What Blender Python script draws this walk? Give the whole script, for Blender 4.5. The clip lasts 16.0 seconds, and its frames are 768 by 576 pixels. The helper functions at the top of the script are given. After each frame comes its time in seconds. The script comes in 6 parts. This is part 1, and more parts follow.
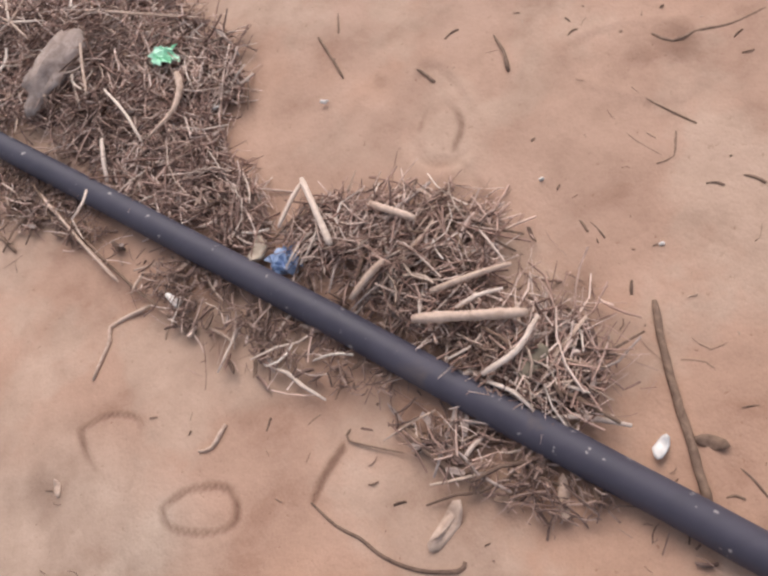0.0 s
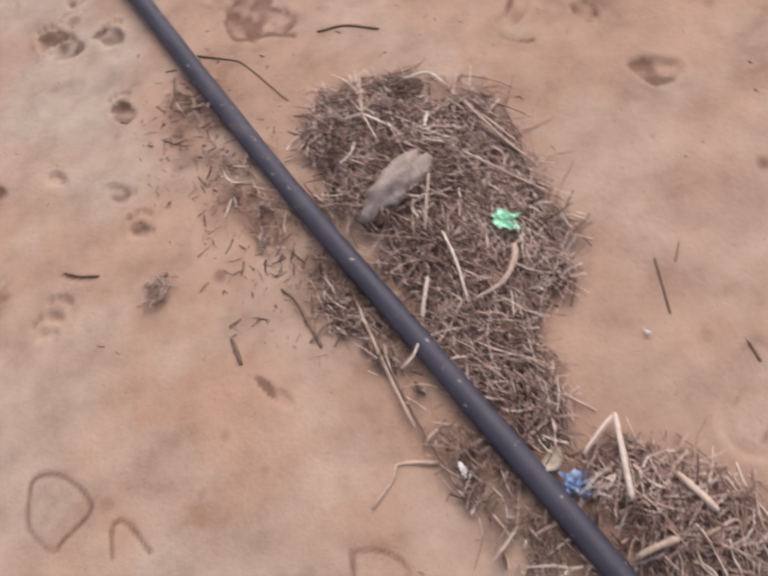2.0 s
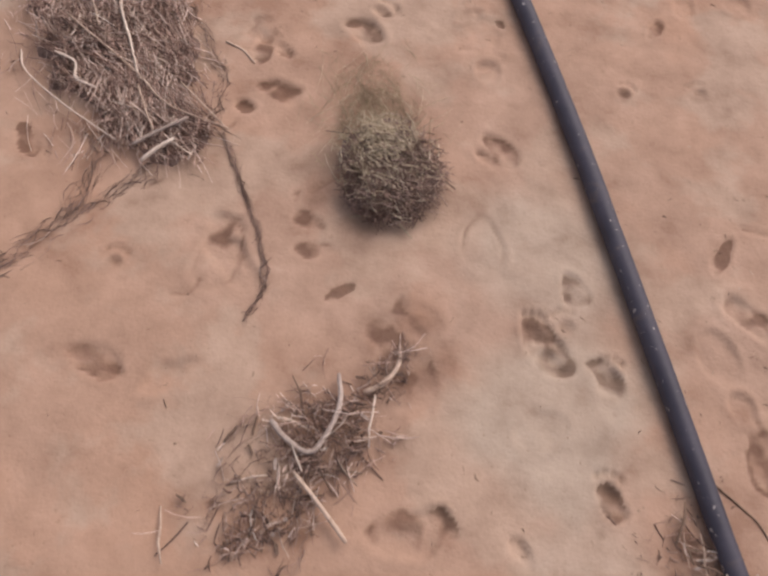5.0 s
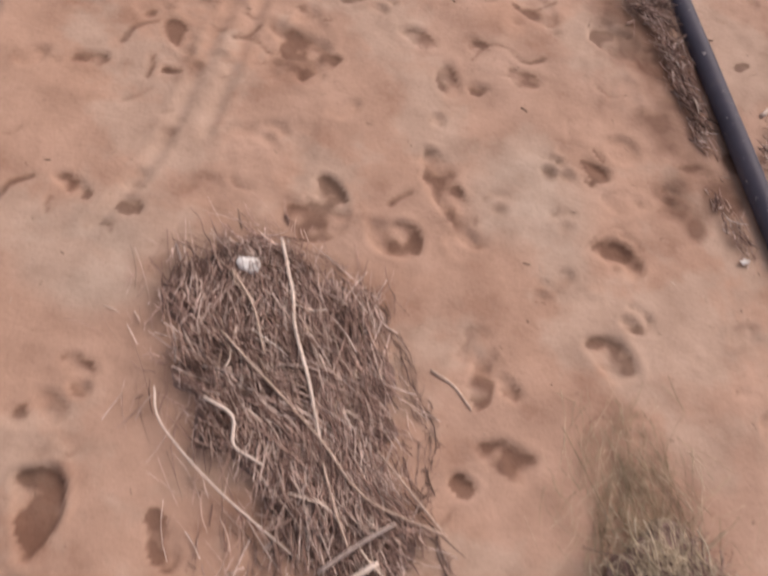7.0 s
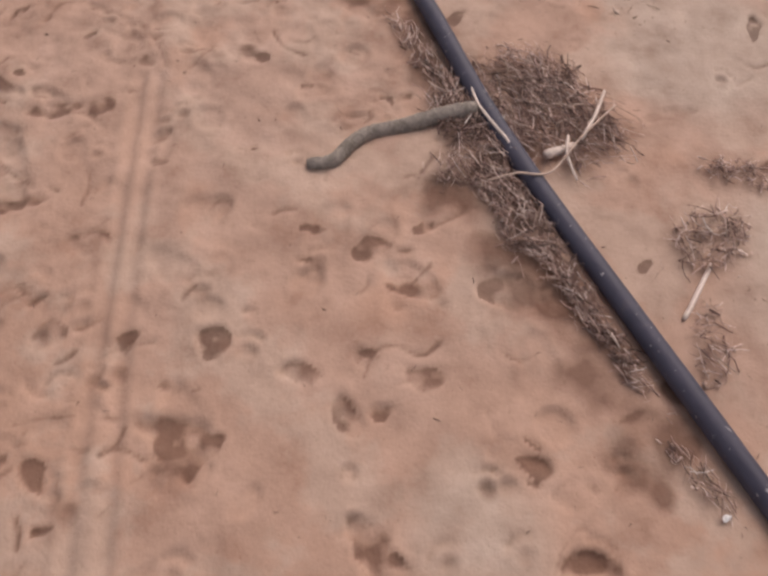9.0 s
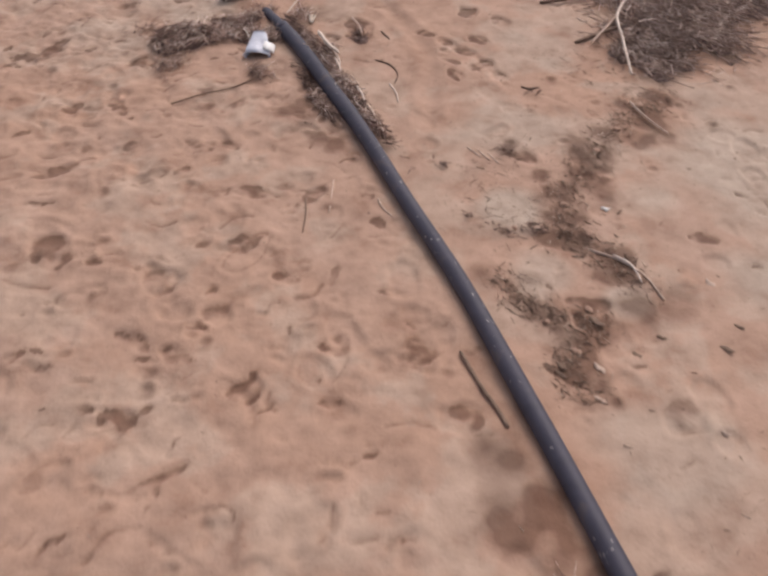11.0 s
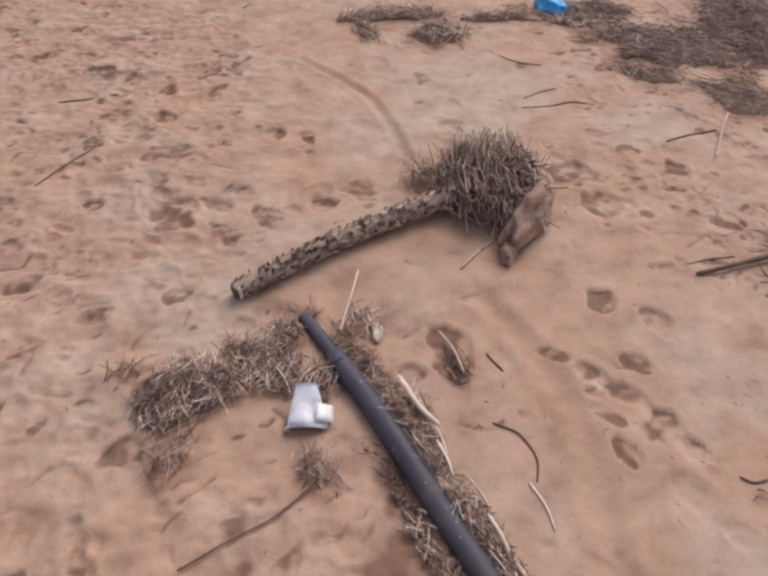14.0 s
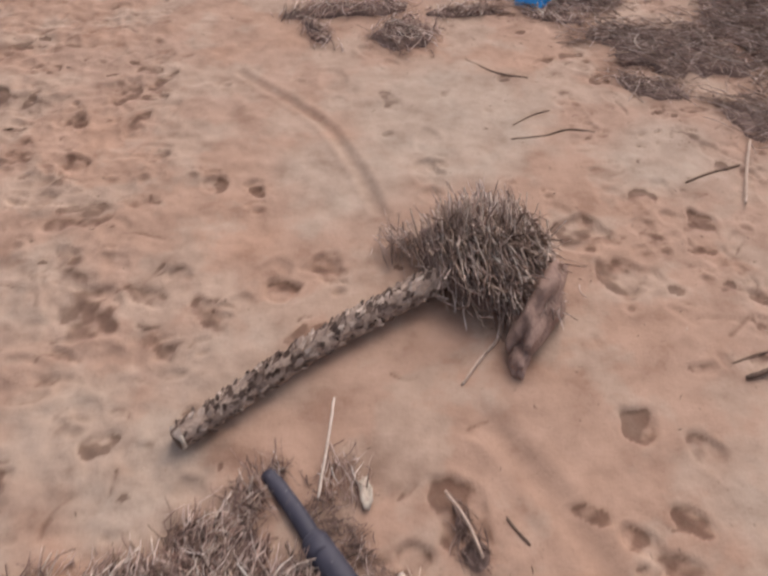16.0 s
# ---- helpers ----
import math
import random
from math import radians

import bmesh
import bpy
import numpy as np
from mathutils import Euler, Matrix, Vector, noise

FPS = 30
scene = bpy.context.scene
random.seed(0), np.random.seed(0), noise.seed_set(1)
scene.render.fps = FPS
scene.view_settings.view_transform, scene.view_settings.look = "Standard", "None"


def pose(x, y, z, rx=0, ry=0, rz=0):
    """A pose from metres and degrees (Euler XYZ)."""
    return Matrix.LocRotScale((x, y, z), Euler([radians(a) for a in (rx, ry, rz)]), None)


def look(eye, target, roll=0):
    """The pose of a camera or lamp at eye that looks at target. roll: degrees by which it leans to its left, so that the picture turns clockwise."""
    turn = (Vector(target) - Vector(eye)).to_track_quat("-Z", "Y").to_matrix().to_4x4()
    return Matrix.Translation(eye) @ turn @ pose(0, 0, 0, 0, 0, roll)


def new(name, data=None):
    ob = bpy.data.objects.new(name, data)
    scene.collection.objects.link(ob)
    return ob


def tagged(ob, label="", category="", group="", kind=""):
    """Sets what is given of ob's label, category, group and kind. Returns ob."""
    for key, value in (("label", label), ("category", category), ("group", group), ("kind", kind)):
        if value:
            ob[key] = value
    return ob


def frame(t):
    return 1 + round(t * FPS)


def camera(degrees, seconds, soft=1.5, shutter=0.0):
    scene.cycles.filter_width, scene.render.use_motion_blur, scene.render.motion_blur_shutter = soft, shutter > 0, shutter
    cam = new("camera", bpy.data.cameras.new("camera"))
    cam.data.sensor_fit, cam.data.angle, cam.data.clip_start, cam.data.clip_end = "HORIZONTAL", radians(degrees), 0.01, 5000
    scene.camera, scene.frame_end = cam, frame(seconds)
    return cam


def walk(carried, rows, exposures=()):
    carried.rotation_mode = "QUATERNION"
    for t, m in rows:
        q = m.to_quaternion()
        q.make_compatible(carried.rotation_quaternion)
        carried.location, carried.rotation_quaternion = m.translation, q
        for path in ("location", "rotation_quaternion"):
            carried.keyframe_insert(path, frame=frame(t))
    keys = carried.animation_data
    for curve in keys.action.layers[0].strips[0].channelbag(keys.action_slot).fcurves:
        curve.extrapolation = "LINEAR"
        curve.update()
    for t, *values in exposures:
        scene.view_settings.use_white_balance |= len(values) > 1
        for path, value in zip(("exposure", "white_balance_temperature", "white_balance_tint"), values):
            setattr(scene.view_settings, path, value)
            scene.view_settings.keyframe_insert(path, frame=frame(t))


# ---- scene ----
cam = camera(54.26, 16.0, soft=2.6, shutter=0.3)
PATH = [
    (0, pose(2.399, -5.096, 0.907, 24.74, 17.09, -35.96)),
    (0.5, pose(2.390, -5.046, 0.944, 25.87, 15.20, -32.04)),
    (1, pose(2.367, -4.974, 1.007, 26.27, 13.83, -27.92)),
    (1.5, pose(2.353, -4.869, 1.119, 24.63, 14.15, -24.54)),
    (2, pose(2.268, -4.679, 1.273, 25.69, 13.56, -15.18)),
    (2.5, pose(2.158, -4.588, 1.329, 27.89, 9.87, -7.87)),
    (3, pose(1.958, -4.496, 1.431, 29.92, 5.65, -0.55)),
    (3.5, pose(1.774, -4.390, 1.480, 29.67, 2.47, 5.23)),
    (4, pose(1.491, -4.144, 1.524, 32.15, -0.63, 6.03)),
    (4.2, pose(1.379, -4.038, 1.573, 31.00, -2.54, 7.13)),
    (6.3, pose(0.697, -3.181, 1.436, 25.64, -5.60, 11.59)),
    (6.5, pose(0.588, -3.080, 1.391, 26.38, -5.42, 12.87)),
    (7, pose(0.370, -2.771, 1.389, 25.78, -8.07, 13.04)),
    (7.5, pose(0.311, -2.538, 1.464, 27.03, -6.13, 9.04)),
    (8, pose(0.342, -2.395, 1.537, 26.66, -5.09, 3.74)),
    (8.2, pose(0.414, -2.302, 1.559, 26.73, -4.16, 0.32)),
    (10.3, pose(0.453, -1.467, 1.506, 41.64, 3.24, -5.69)),
    (10.5, pose(0.396, -1.304, 1.487, 43.92, 3.14, -5.03)),
    (11, pose(0.242, -0.928, 1.532, 45.16, -0.42, -1.05)),
    (11.5, pose(0.143, -0.614, 1.543, 46.01, 0.69, -2.16)),
    (12, pose(0.028, -0.343, 1.543, 45.75, 0.07, -0.73)),
    (12.5, pose(-0.000, -0.000, 1.579, 45.62, -0.52, 0.00)),
    (13, pose(-0.032, 0.285, 1.573, 46.51, 0.50, -3.81)),
    (13.5, pose(-0.114, 0.514, 1.595, 46.78, -0.17, -5.75)),
    (14, pose(-0.126, 0.753, 1.590, 48.40, 0.15, -5.07)),
    (14.5, pose(-0.212, 0.935, 1.588, 47.15, -2.01, -3.47)),
    (15, pose(-0.202, 1.096, 1.586, 45.53, 0.63, -8.15)),
    (15.5, pose(-0.225, 1.260, 1.559, 42.97, -1.37, -8.83)),
    (16, pose(-0.150, 1.483, 1.587, 43.91, -1.40, -9.63)),
]
walk(cam, PATH, [(0.0, 0.27, 6550, 14), (2.0, 0.19, 6470, 14), (3.0, 0.23, 6470, 14), (4.0, 0.01, 6570, 14), (6.5, 0.06, 7010, 21), (7.5, 0.01, 6970, 21),
                 (8.0, -0.11, 6960, 21), (10.5, 0.04, 6570, 15), (11.5, -0.06, 6620, 15), (14.5, 0.06, 6570, 14), (16.0, 0.04, 6570, 14)])

# ---- light ----
world = bpy.data.worlds.new("sky")
scene.world = world
world.use_nodes = True
wn = world.node_tree
sky = wn.nodes.new("ShaderNodeTexSky")
sky.sky_type = 'NISHITA'
sky.sun_disc = False
sky.sun_elevation = radians(52)
sky.sun_rotation = radians(35)
sky.air_density, sky.dust_density, sky.ozone_density = 1.0, 4.0, 1.0
haze = wn.nodes.new("ShaderNodeHueSaturation")
haze.inputs["Saturation"].default_value = 0.55
wn.links.new(sky.outputs[0], haze.inputs["Color"])
wn.links.new(haze.outputs[0], wn.nodes["Background"].inputs[0])
wn.nodes["Background"].inputs[1].default_value = 0.15
sun_data = bpy.data.lights.new("sun", 'SUN')
sun_data.energy = 0.9
sun_data.angle = radians(45)
sun_data.color = (1.0, 0.94, 0.89)
sun = new("sun", sun_data)
sun.matrix_world = look((3.0, 4.3, 6.7), (0, 0, 0))


# ---- materials ----
def material(name, rough=0.8, spec=0.3):
    m = bpy.data.materials.new(name)
    m.use_nodes = True
    b = m.node_tree.nodes["Principled BSDF"]
    b.inputs["Roughness"].default_value = rough
    b.inputs["Specular IOR Level"].default_value = spec
    return m, m.node_tree, b


def node(nt, kind, **values):
    n = nt.nodes.new(kind)
    for key, value in values.items():
        n.inputs[key].default_value = value
    return n


def noise_tex(nt, scale, detail=4.0, rough=0.55, warp=0.0):
    n = node(nt, "ShaderNodeTexNoise", Scale=scale, Detail=detail, Roughness=rough, Distortion=warp)
    nt.links.new(nt.nodes["where"].outputs["Object"], n.inputs["Vector"])
    return n


def coords(nt):
    n = nt.nodes.new("ShaderNodeTexCoord")
    n.name = "where"
    return n


def ramp(nt, source, stops):
    r = nt.nodes.new("ShaderNodeValToRGB")
    while len(r.color_ramp.elements) < len(stops):
        r.color_ramp.elements.new(0.5)
    for el, (at, col) in zip(r.color_ramp.elements, stops):
        el.position = at
        el.color = (*col, 1.0) if len(col) == 3 else col
    nt.links.new(source, r.inputs[0])
    return r


def mix(nt, fac, a, b, mode='MIX'):
    m = nt.nodes.new("ShaderNodeMix")
    m.data_type, m.blend_type = 'RGBA', mode
    if isinstance(fac, float):
        m.inputs[0].default_value = fac
    else:
        nt.links.new(fac, m.inputs[0])
    for socket, value in ((m.inputs[6], a), (m.inputs[7], b)):
        if isinstance(value, tuple):
            socket.default_value = (*value, 1.0)
        else:
            nt.links.new(value, socket)
    return m.outputs[2]


def bump(nt, bsdf, height, strength, distance):
    b = node(nt, "ShaderNodeBump", Strength=strength, Distance=distance)
    nt.links.new(height, b.inputs["Height"])
    nt.links.new(b.outputs[0], bsdf.inputs["Normal"])


def sand_material():
    m, nt, b = material("damp_sand", 0.78, 0.28)
    coords(nt)
    broad = noise_tex(nt, 0.9, 3, 0.5, 0.1)
    patch = noise_tex(nt, 3.2, 5, 0.58, 0.1)
    blot = noise_tex(nt, 14.0, 5, 0.6, 0.1)
    grain = noise_tex(nt, 420.0, 2, 0.6)
    speck = noise_tex(nt, 95.0, 3, 0.65)
    base = ramp(nt, broad.outputs[0], [(0.30, (0.430, 0.262, 0.180)), (0.48, (0.430, 0.272, 0.194)), (0.66, (0.424, 0.280, 0.206))]).outputs[0]
    orange = noise_tex(nt, 2.1, 4, 0.55, 0.15)
    warm = ramp(nt, orange.outputs[0], [(0.56, (0, 0, 0)), (0.68, (1, 1, 1))]).outputs[0]
    base = mix(nt, warm, base, (0.446, 0.270, 0.186))
    silt = ramp(nt, patch.outputs[0], [(0.50, (0, 0, 0)), (0.57, (1, 1, 1))]).outputs[0]
    col = mix(nt, silt, base, (0.440, 0.302, 0.222))
    pool = nt.nodes.new("ShaderNodeAttribute")
    pool.attribute_name = "silt"
    col = mix(nt, pool.outputs["Fac"], col, (0.438, 0.340, 0.264))
    damp_dark = ramp(nt, blot.outputs[0], [(0.28, (0.86, 0.84, 0.83)), (0.46, (1, 1, 1)), (0.72, (1.03, 1.03, 1.03))]).outputs[0]
    col = mix(nt, 0.8, col, damp_dark, 'MULTIPLY')
    mott = noise_tex(nt, 7.5, 6, 0.60, 0.15)
    m2 = ramp(nt, mott.outputs[0], [(0.33, (0.76, 0.705, 0.68)), (0.42, (0.91, 0.895, 0.89)), (0.53, (1.02, 1.02, 1.02)), (0.66, (1.12, 1.14, 1.16))]).outputs[0]
    col = mix(nt, 0.9, col, m2, 'MULTIPLY')
    # wetter patches, together with the shade of the prints put into the colour
    wet_shade = nt.nodes.new("ShaderNodeAttribute")
    wet_shade.attribute_name = "damp_dark"
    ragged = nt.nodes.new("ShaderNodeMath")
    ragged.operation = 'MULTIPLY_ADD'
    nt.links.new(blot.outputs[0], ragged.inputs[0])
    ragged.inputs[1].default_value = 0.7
    nt.links.new(wet_shade.outputs["Fac"], ragged.inputs[2])
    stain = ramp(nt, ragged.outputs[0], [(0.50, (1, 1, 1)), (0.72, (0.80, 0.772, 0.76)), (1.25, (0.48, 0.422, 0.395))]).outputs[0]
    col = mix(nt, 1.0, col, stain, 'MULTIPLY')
    g = ramp(nt, grain.outputs[0], [(0.30, (0.86, 0.85, 0.84)), (0.70, (1.10, 1.10, 1.10))]).outputs[0]
    col = mix(nt, 0.5, col, g, 'MULTIPLY')
    s = ramp(nt, speck.outputs[0], [(0.27, (0.55, 0.48, 0.42)), (0.33, (1, 1, 1))]).outputs[0]
    col = mix(nt, 0.6, col, s, 'MULTIPLY')
    nt.links.new(col, b.inputs["Base Color"])
    r = ramp(nt, patch.outputs[0], [(0.40, (0.84, 0.84, 0.84)), (0.68, (0.74, 0.74, 0.74))])
    nt.links.new(r.outputs[0], b.inputs["Roughness"])
    h = nt.nodes.new("ShaderNodeMath")
    h.operation = 'ADD'
    nt.links.new(blot.outputs[0], h.inputs[0])
    nt.links.new(speck.outputs[0], h.inputs[1])
    bump(nt, b, h.outputs[0], 0.32, 0.006)
    return m


def straw_material(name, stops, rough=0.75):
    m, nt, b = material(name, rough, 0.25)
    coords(nt)
    geo = nt.nodes.new("ShaderNodeNewGeometry")
    c = ramp(nt, geo.outputs["Random Per Island"], stops).outputs[0]
    n = noise_tex(nt, 60.0, 3, 0.6)
    v = ramp(nt, n.outputs[0], [(0.3, (0.62, 0.60, 0.58)), (0.7, (1.15, 1.13, 1.10))]).outputs[0]
    c = mix(nt, 0.8, c, v, 'MULTIPLY')
    w = noise_tex(nt, 11.0, 3, 0.6, 0.6)
    clump = ramp(nt, w.outputs[0], [(0.34, (0.52, 0.46, 0.43)), (0.50, (1.0, 1.0, 1.0)), (0.68, (1.22, 1.22, 1.22))]).outputs[0]
    nt.links.new(mix(nt, 0.85, c, clump, 'MULTIPLY'), b.inputs["Base Color"])
    return m


def wood_material(name, dark, light, rough=0.75, scale=40.0):
    m, nt, b = material(name, rough, 0.25)
    coords(nt)
    n = noise_tex(nt, scale, 5, 0.65, 1.2)
    w = noise_tex(nt, scale * 0.2, 3, 0.5)
    c = ramp(nt, n.outputs[0], [(0.30, dark), (0.68, light)]).outputs[0]
    v = ramp(nt, w.outputs[0], [(0.3, (0.72, 0.70, 0.68)), (0.7, (1.1, 1.1, 1.1))]).outputs[0]
    nt.links.new(mix(nt, 0.8, c, v, 'MULTIPLY'), b.inputs["Base Color"])
    bump(nt, b, n.outputs[0], 0.5, 0.004)
    return m


def pipe_material():
    m, nt, b = material("black_polythene", 0.55, 0.4)
    coords(nt)
    dust = noise_tex(nt, 9.0, 5, 0.65, 0.5)
    scuff = noise_tex(nt, 55.0, 3, 0.6)
    c = ramp(nt, dust.outputs[0], [(0.35, (0.043, 0.039, 0.056)), (0.60, (0.064, 0.058, 0.079)), (0.78, (0.13, 0.10, 0.088))]).outputs[0]
    s = ramp(nt, scuff.outputs[0], [(0.665, (0, 0, 0)), (0.70, (1, 1, 1))]).outputs[0]
    nt.links.new(mix(nt, s, c, (0.32, 0.29, 0.28)), b.inputs["Base Color"])
    r = ramp(nt, dust.outputs[0], [(0.3, (0.50, 0.50, 0.50)), (0.7, (0.68, 0.68, 0.68))])
    nt.links.new(r.outputs[0], b.inputs["Roughness"])
    bump(nt, b, dust.outputs[0], 0.2, 0.003)
    return m


def plastic_material(name, dark, light, rough=0.4):
    m, nt, b = material(name, rough, 0.5)
    coords(nt)
    n = noise_tex(nt, 30.0, 4, 0.6, 0.5)
    nt.links.new(ramp(nt, n.outputs[0], [(0.32, dark), (0.6, light)]).outputs[0], b.inputs["Base Color"])
    return m


SAND = sand_material()
STRAW = straw_material("drift_straw", [(0.0, (0.14, 0.086, 0.072)), (0.22, (0.29, 0.180, 0.145)), (0.48, (0.44, 0.292, 0.240)),
                                       (0.70, (0.61, 0.440, 0.368)), (0.88, (0.80, 0.645, 0.560))])
FIBRE = straw_material("dark_rootlets", [(0.0, (0.14, 0.090, 0.075)), (0.5, (0.25, 0.163, 0.133)), (0.85, (0.38, 0.262, 0.215)), (1.0, (0.54, 0.41, 0.35))])
CRUMB = straw_material("plant_crumbs", [(0.0, (0.12, 0.074, 0.054)), (0.6, (0.24, 0.155, 0.113)), (0.88, (0.34, 0.235, 0.175)), (1.0, (0.62, 0.50, 0.40))])
PALE = straw_material("bleached_stalks", [(0.0, (0.36, 0.26, 0.20)), (0.4, (0.62, 0.48, 0.39)), (0.8, (0.84, 0.71, 0.61)), (1.0, (0.88, 0.80, 0.72))])
GREY_STRAW = straw_material("grey_drift_straw", [(0.0, (0.22, 0.148, 0.122)), (0.3, (0.40, 0.285, 0.235)), (0.65, (0.60, 0.455, 0.385)), (1.0, (0.84, 0.70, 0.62))])
GRASS = straw_material("faded_grass", [(0.0, (0.34, 0.265, 0.165)), (0.5, (0.50, 0.395, 0.27)), (1.0, (0.64, 0.51, 0.38))])
DRY_GRASS = straw_material("bleached_grass", [(0.0, (0.36, 0.29, 0.20)), (0.5, (0.56, 0.46, 0.33)), (1.0, (0.76, 0.65, 0.50))])
HUMUS = wood_material("wet_plant_litter", (0.11, 0.070, 0.058), (0.32, 0.215, 0.178), 0.85, 70.0)
REED = wood_material("pale_reed", (0.44, 0.305, 0.228), (0.68, 0.515, 0.41), 0.6, 50.0)
BLEACHED = wood_material("bleached_straw", (0.60, 0.465, 0.375), (0.84, 0.70, 0.595), 0.6, 50.0)
TWIG = wood_material("brown_twig", (0.15, 0.095, 0.068), (0.31, 0.208, 0.15), 0.8, 60.0)
DARK_TWIG = wood_material("dark_wet_twig", (0.11, 0.068, 0.05), (0.22, 0.142, 0.104), 0.7, 60.0)
DRIFTWOOD = wood_material("grey_driftwood", (0.30, 0.225, 0.190), (0.54, 0.435, 0.380), 0.8, 45.0)
BRANCH = wood_material("grey_branch_bark", (0.15, 0.124, 0.100), (0.35, 0.295, 0.245), 0.8, 40.0)
BARK = wood_material("palm_bark", (0.21, 0.146, 0.116), (0.50, 0.375, 0.30), 0.85, 45.0)
SCALE = straw_material("bark_scales", [(0.0, (0.10, 0.066, 0.052)), (0.35, (0.21, 0.145, 0.115)), (0.7, (0.42, 0.31, 0.25)), (1.0, (0.66, 0.53, 0.44))])
CUTWOOD = wood_material("fresh_cut_wood", (0.55, 0.43, 0.33), (0.78, 0.68, 0.56), 0.7, 60.0)
STUMP = wood_material("red_brown_root", (0.23, 0.142, 0.112), (0.43, 0.282, 0.225), 0.8, 35.0)
SHELL = plastic_material("white_shell", (0.66, 0.60, 0.54), (0.85, 0.82, 0.78), 0.45)
WHITE = plastic_material("white_plastic", (0.50, 0.50, 0.56), (0.68, 0.68, 0.74), 0.38)
GREEN = plastic_material("mint_green_plastic", (0.36, 0.76, 0.50), (0.55, 0.88, 0.66), 0.5)
BLUE = plastic_material("blue_plastic", (0.14, 0.22, 0.36), (0.42, 0.52, 0.72), 0.45)
BRIGHT_BLUE = plastic_material("bright_blue_plastic", (0.03, 0.30, 0.75), (0.06, 0.45, 0.90), 0.45)
CARD = plastic_material("beige_board", (0.36, 0.28, 0.21), (0.50, 0.41, 0.32), 0.8)
CARD_OLIVE = plastic_material("olive_leaf", (0.17, 0.14, 0.095), (0.27, 0.22, 0.155), 0.8)
MOSS = wood_material("mossy_stone", (0.11, 0.088, 0.062), (0.22, 0.178, 0.122), 0.9, 40.0)
PIPE = pipe_material()


# ---- mesh helpers ----
def mesh_object(name, verts, faces, mat, smooth=True, parent=None):
    me = bpy.data.meshes.new(name)
    me.from_pydata([tuple(v) for v in verts], [], faces)
    me.materials.append(mat)
    if smooth:
        me.polygons.foreach_set("use_smooth", [True] * len(me.polygons))
    me.update()
    ob = new(name, me)
    ob.parent = parent
    return ob


LATTICE = np.random.RandomState(7).rand(256, 256)


def vnoise(x, y, scale, shift=0):
    x, y = np.asarray(x, float) * scale + 31.7 * shift, np.asarray(y, float) * scale + 17.3 * shift
    i, j = np.floor(x).astype(int), np.floor(y).astype(int)
    u, v = x - i, y - j
    u, v = u * u * (3 - 2 * u), v * v * (3 - 2 * v)
    a, b = LATTICE[i % 256, j % 256], LATTICE[(i + 1) % 256, j % 256]
    c, d = LATTICE[i % 256, (j + 1) % 256], LATTICE[(i + 1) % 256, (j + 1) % 256]
    return (a * (1 - u) + b * u) * (1 - v) + (c * (1 - u) + d * u) * v - 0.5


def spline(points, step):
    """Points along a smooth curve through the given ones."""
    p = [Vector(q) for q in points]
    p = [p[0] * 2 - p[1]] + p + [p[-1] * 2 - p[-2]]
    out = []
    for a, b, c, d in zip(p, p[1:], p[2:], p[3:]):
        n = max(2, int((c - b).length / step))
        for k in range(n):
            t = k / n
            out.append(0.5 * (2 * b + (c - a) * t + (2 * a - 5 * b + 4 * c - d) * t * t + (3 * b - a - 3 * c + d) * t ** 3))
    out.append(p[-2])
    return out


def tube(path, radius, sides=8, rough=0.0, flat=1.0, seed=0):
    """Vertices and faces of a closed tube; radius is a function of the way along it, from 0 to 1."""
    rng = random.Random(seed)
    verts, faces, n = [], [], len(path)
    for k, p in enumerate(path):
        d = (path[min(k + 1, n - 1)] - path[max(k - 1, 0)]).normalized()
        side = d.cross(Vector((0, 0, 1)))
        side = side.normalized() if side.length > 1e-4 else Vector((1, 0, 0))
        up = side.cross(d)
        r = radius(k / (n - 1))
        for s in range(sides):
            a = 2 * math.pi * s / sides
            q = r * (1 + rough * (rng.random() - 0.5))
            verts.append(p + side * math.cos(a) * q + up * math.sin(a) * q * flat)
    for k in range(n - 1):
        for s in range(sides):
            a, b = k * sides + s, k * sides + (s + 1) % sides
            faces.append((a, b, b + sides, a + sides))
    faces.append(tuple(range(sides - 1, -1, -1)))
    faces.append(tuple(range((n - 1) * sides, n * sides)))
    return verts, faces


# ---- the ground: one sheet of damp, trodden sand ----
def steps(inner, far):
    out = [0.009]
    while sum(out) < far:
        out.append(out[-1] * 1.28)
    tail = np.cumsum(out)
    return np.concatenate([inner[0] - tail[::-1], inner, inner[-1] + tail])


GX = steps(np.concatenate([np.arange(-2.05, 1.2, 0.009), np.arange(1.2, 3.15, 0.0065)]), 400.0)
GY = steps(np.concatenate([np.arange(-5.7, -3.9, 0.0065), np.arange(-3.9, 5.35, 0.009)]), 400.0)
XX, YY = np.meshgrid(GX, GY, indexing="ij")


def pipe_x(y):
    return np.interp(y, [-5.2, -4.5, -3.85, -2.96, -2.18, -1.45, -0.79, -0.27, 0.52, 1.01, 1.65, 2.36],
                     [2.58, 2.32, 2.06, 1.74, 1.46, 1.16, 0.90, 0.76, 0.53, 0.36, 0.12, -0.22])


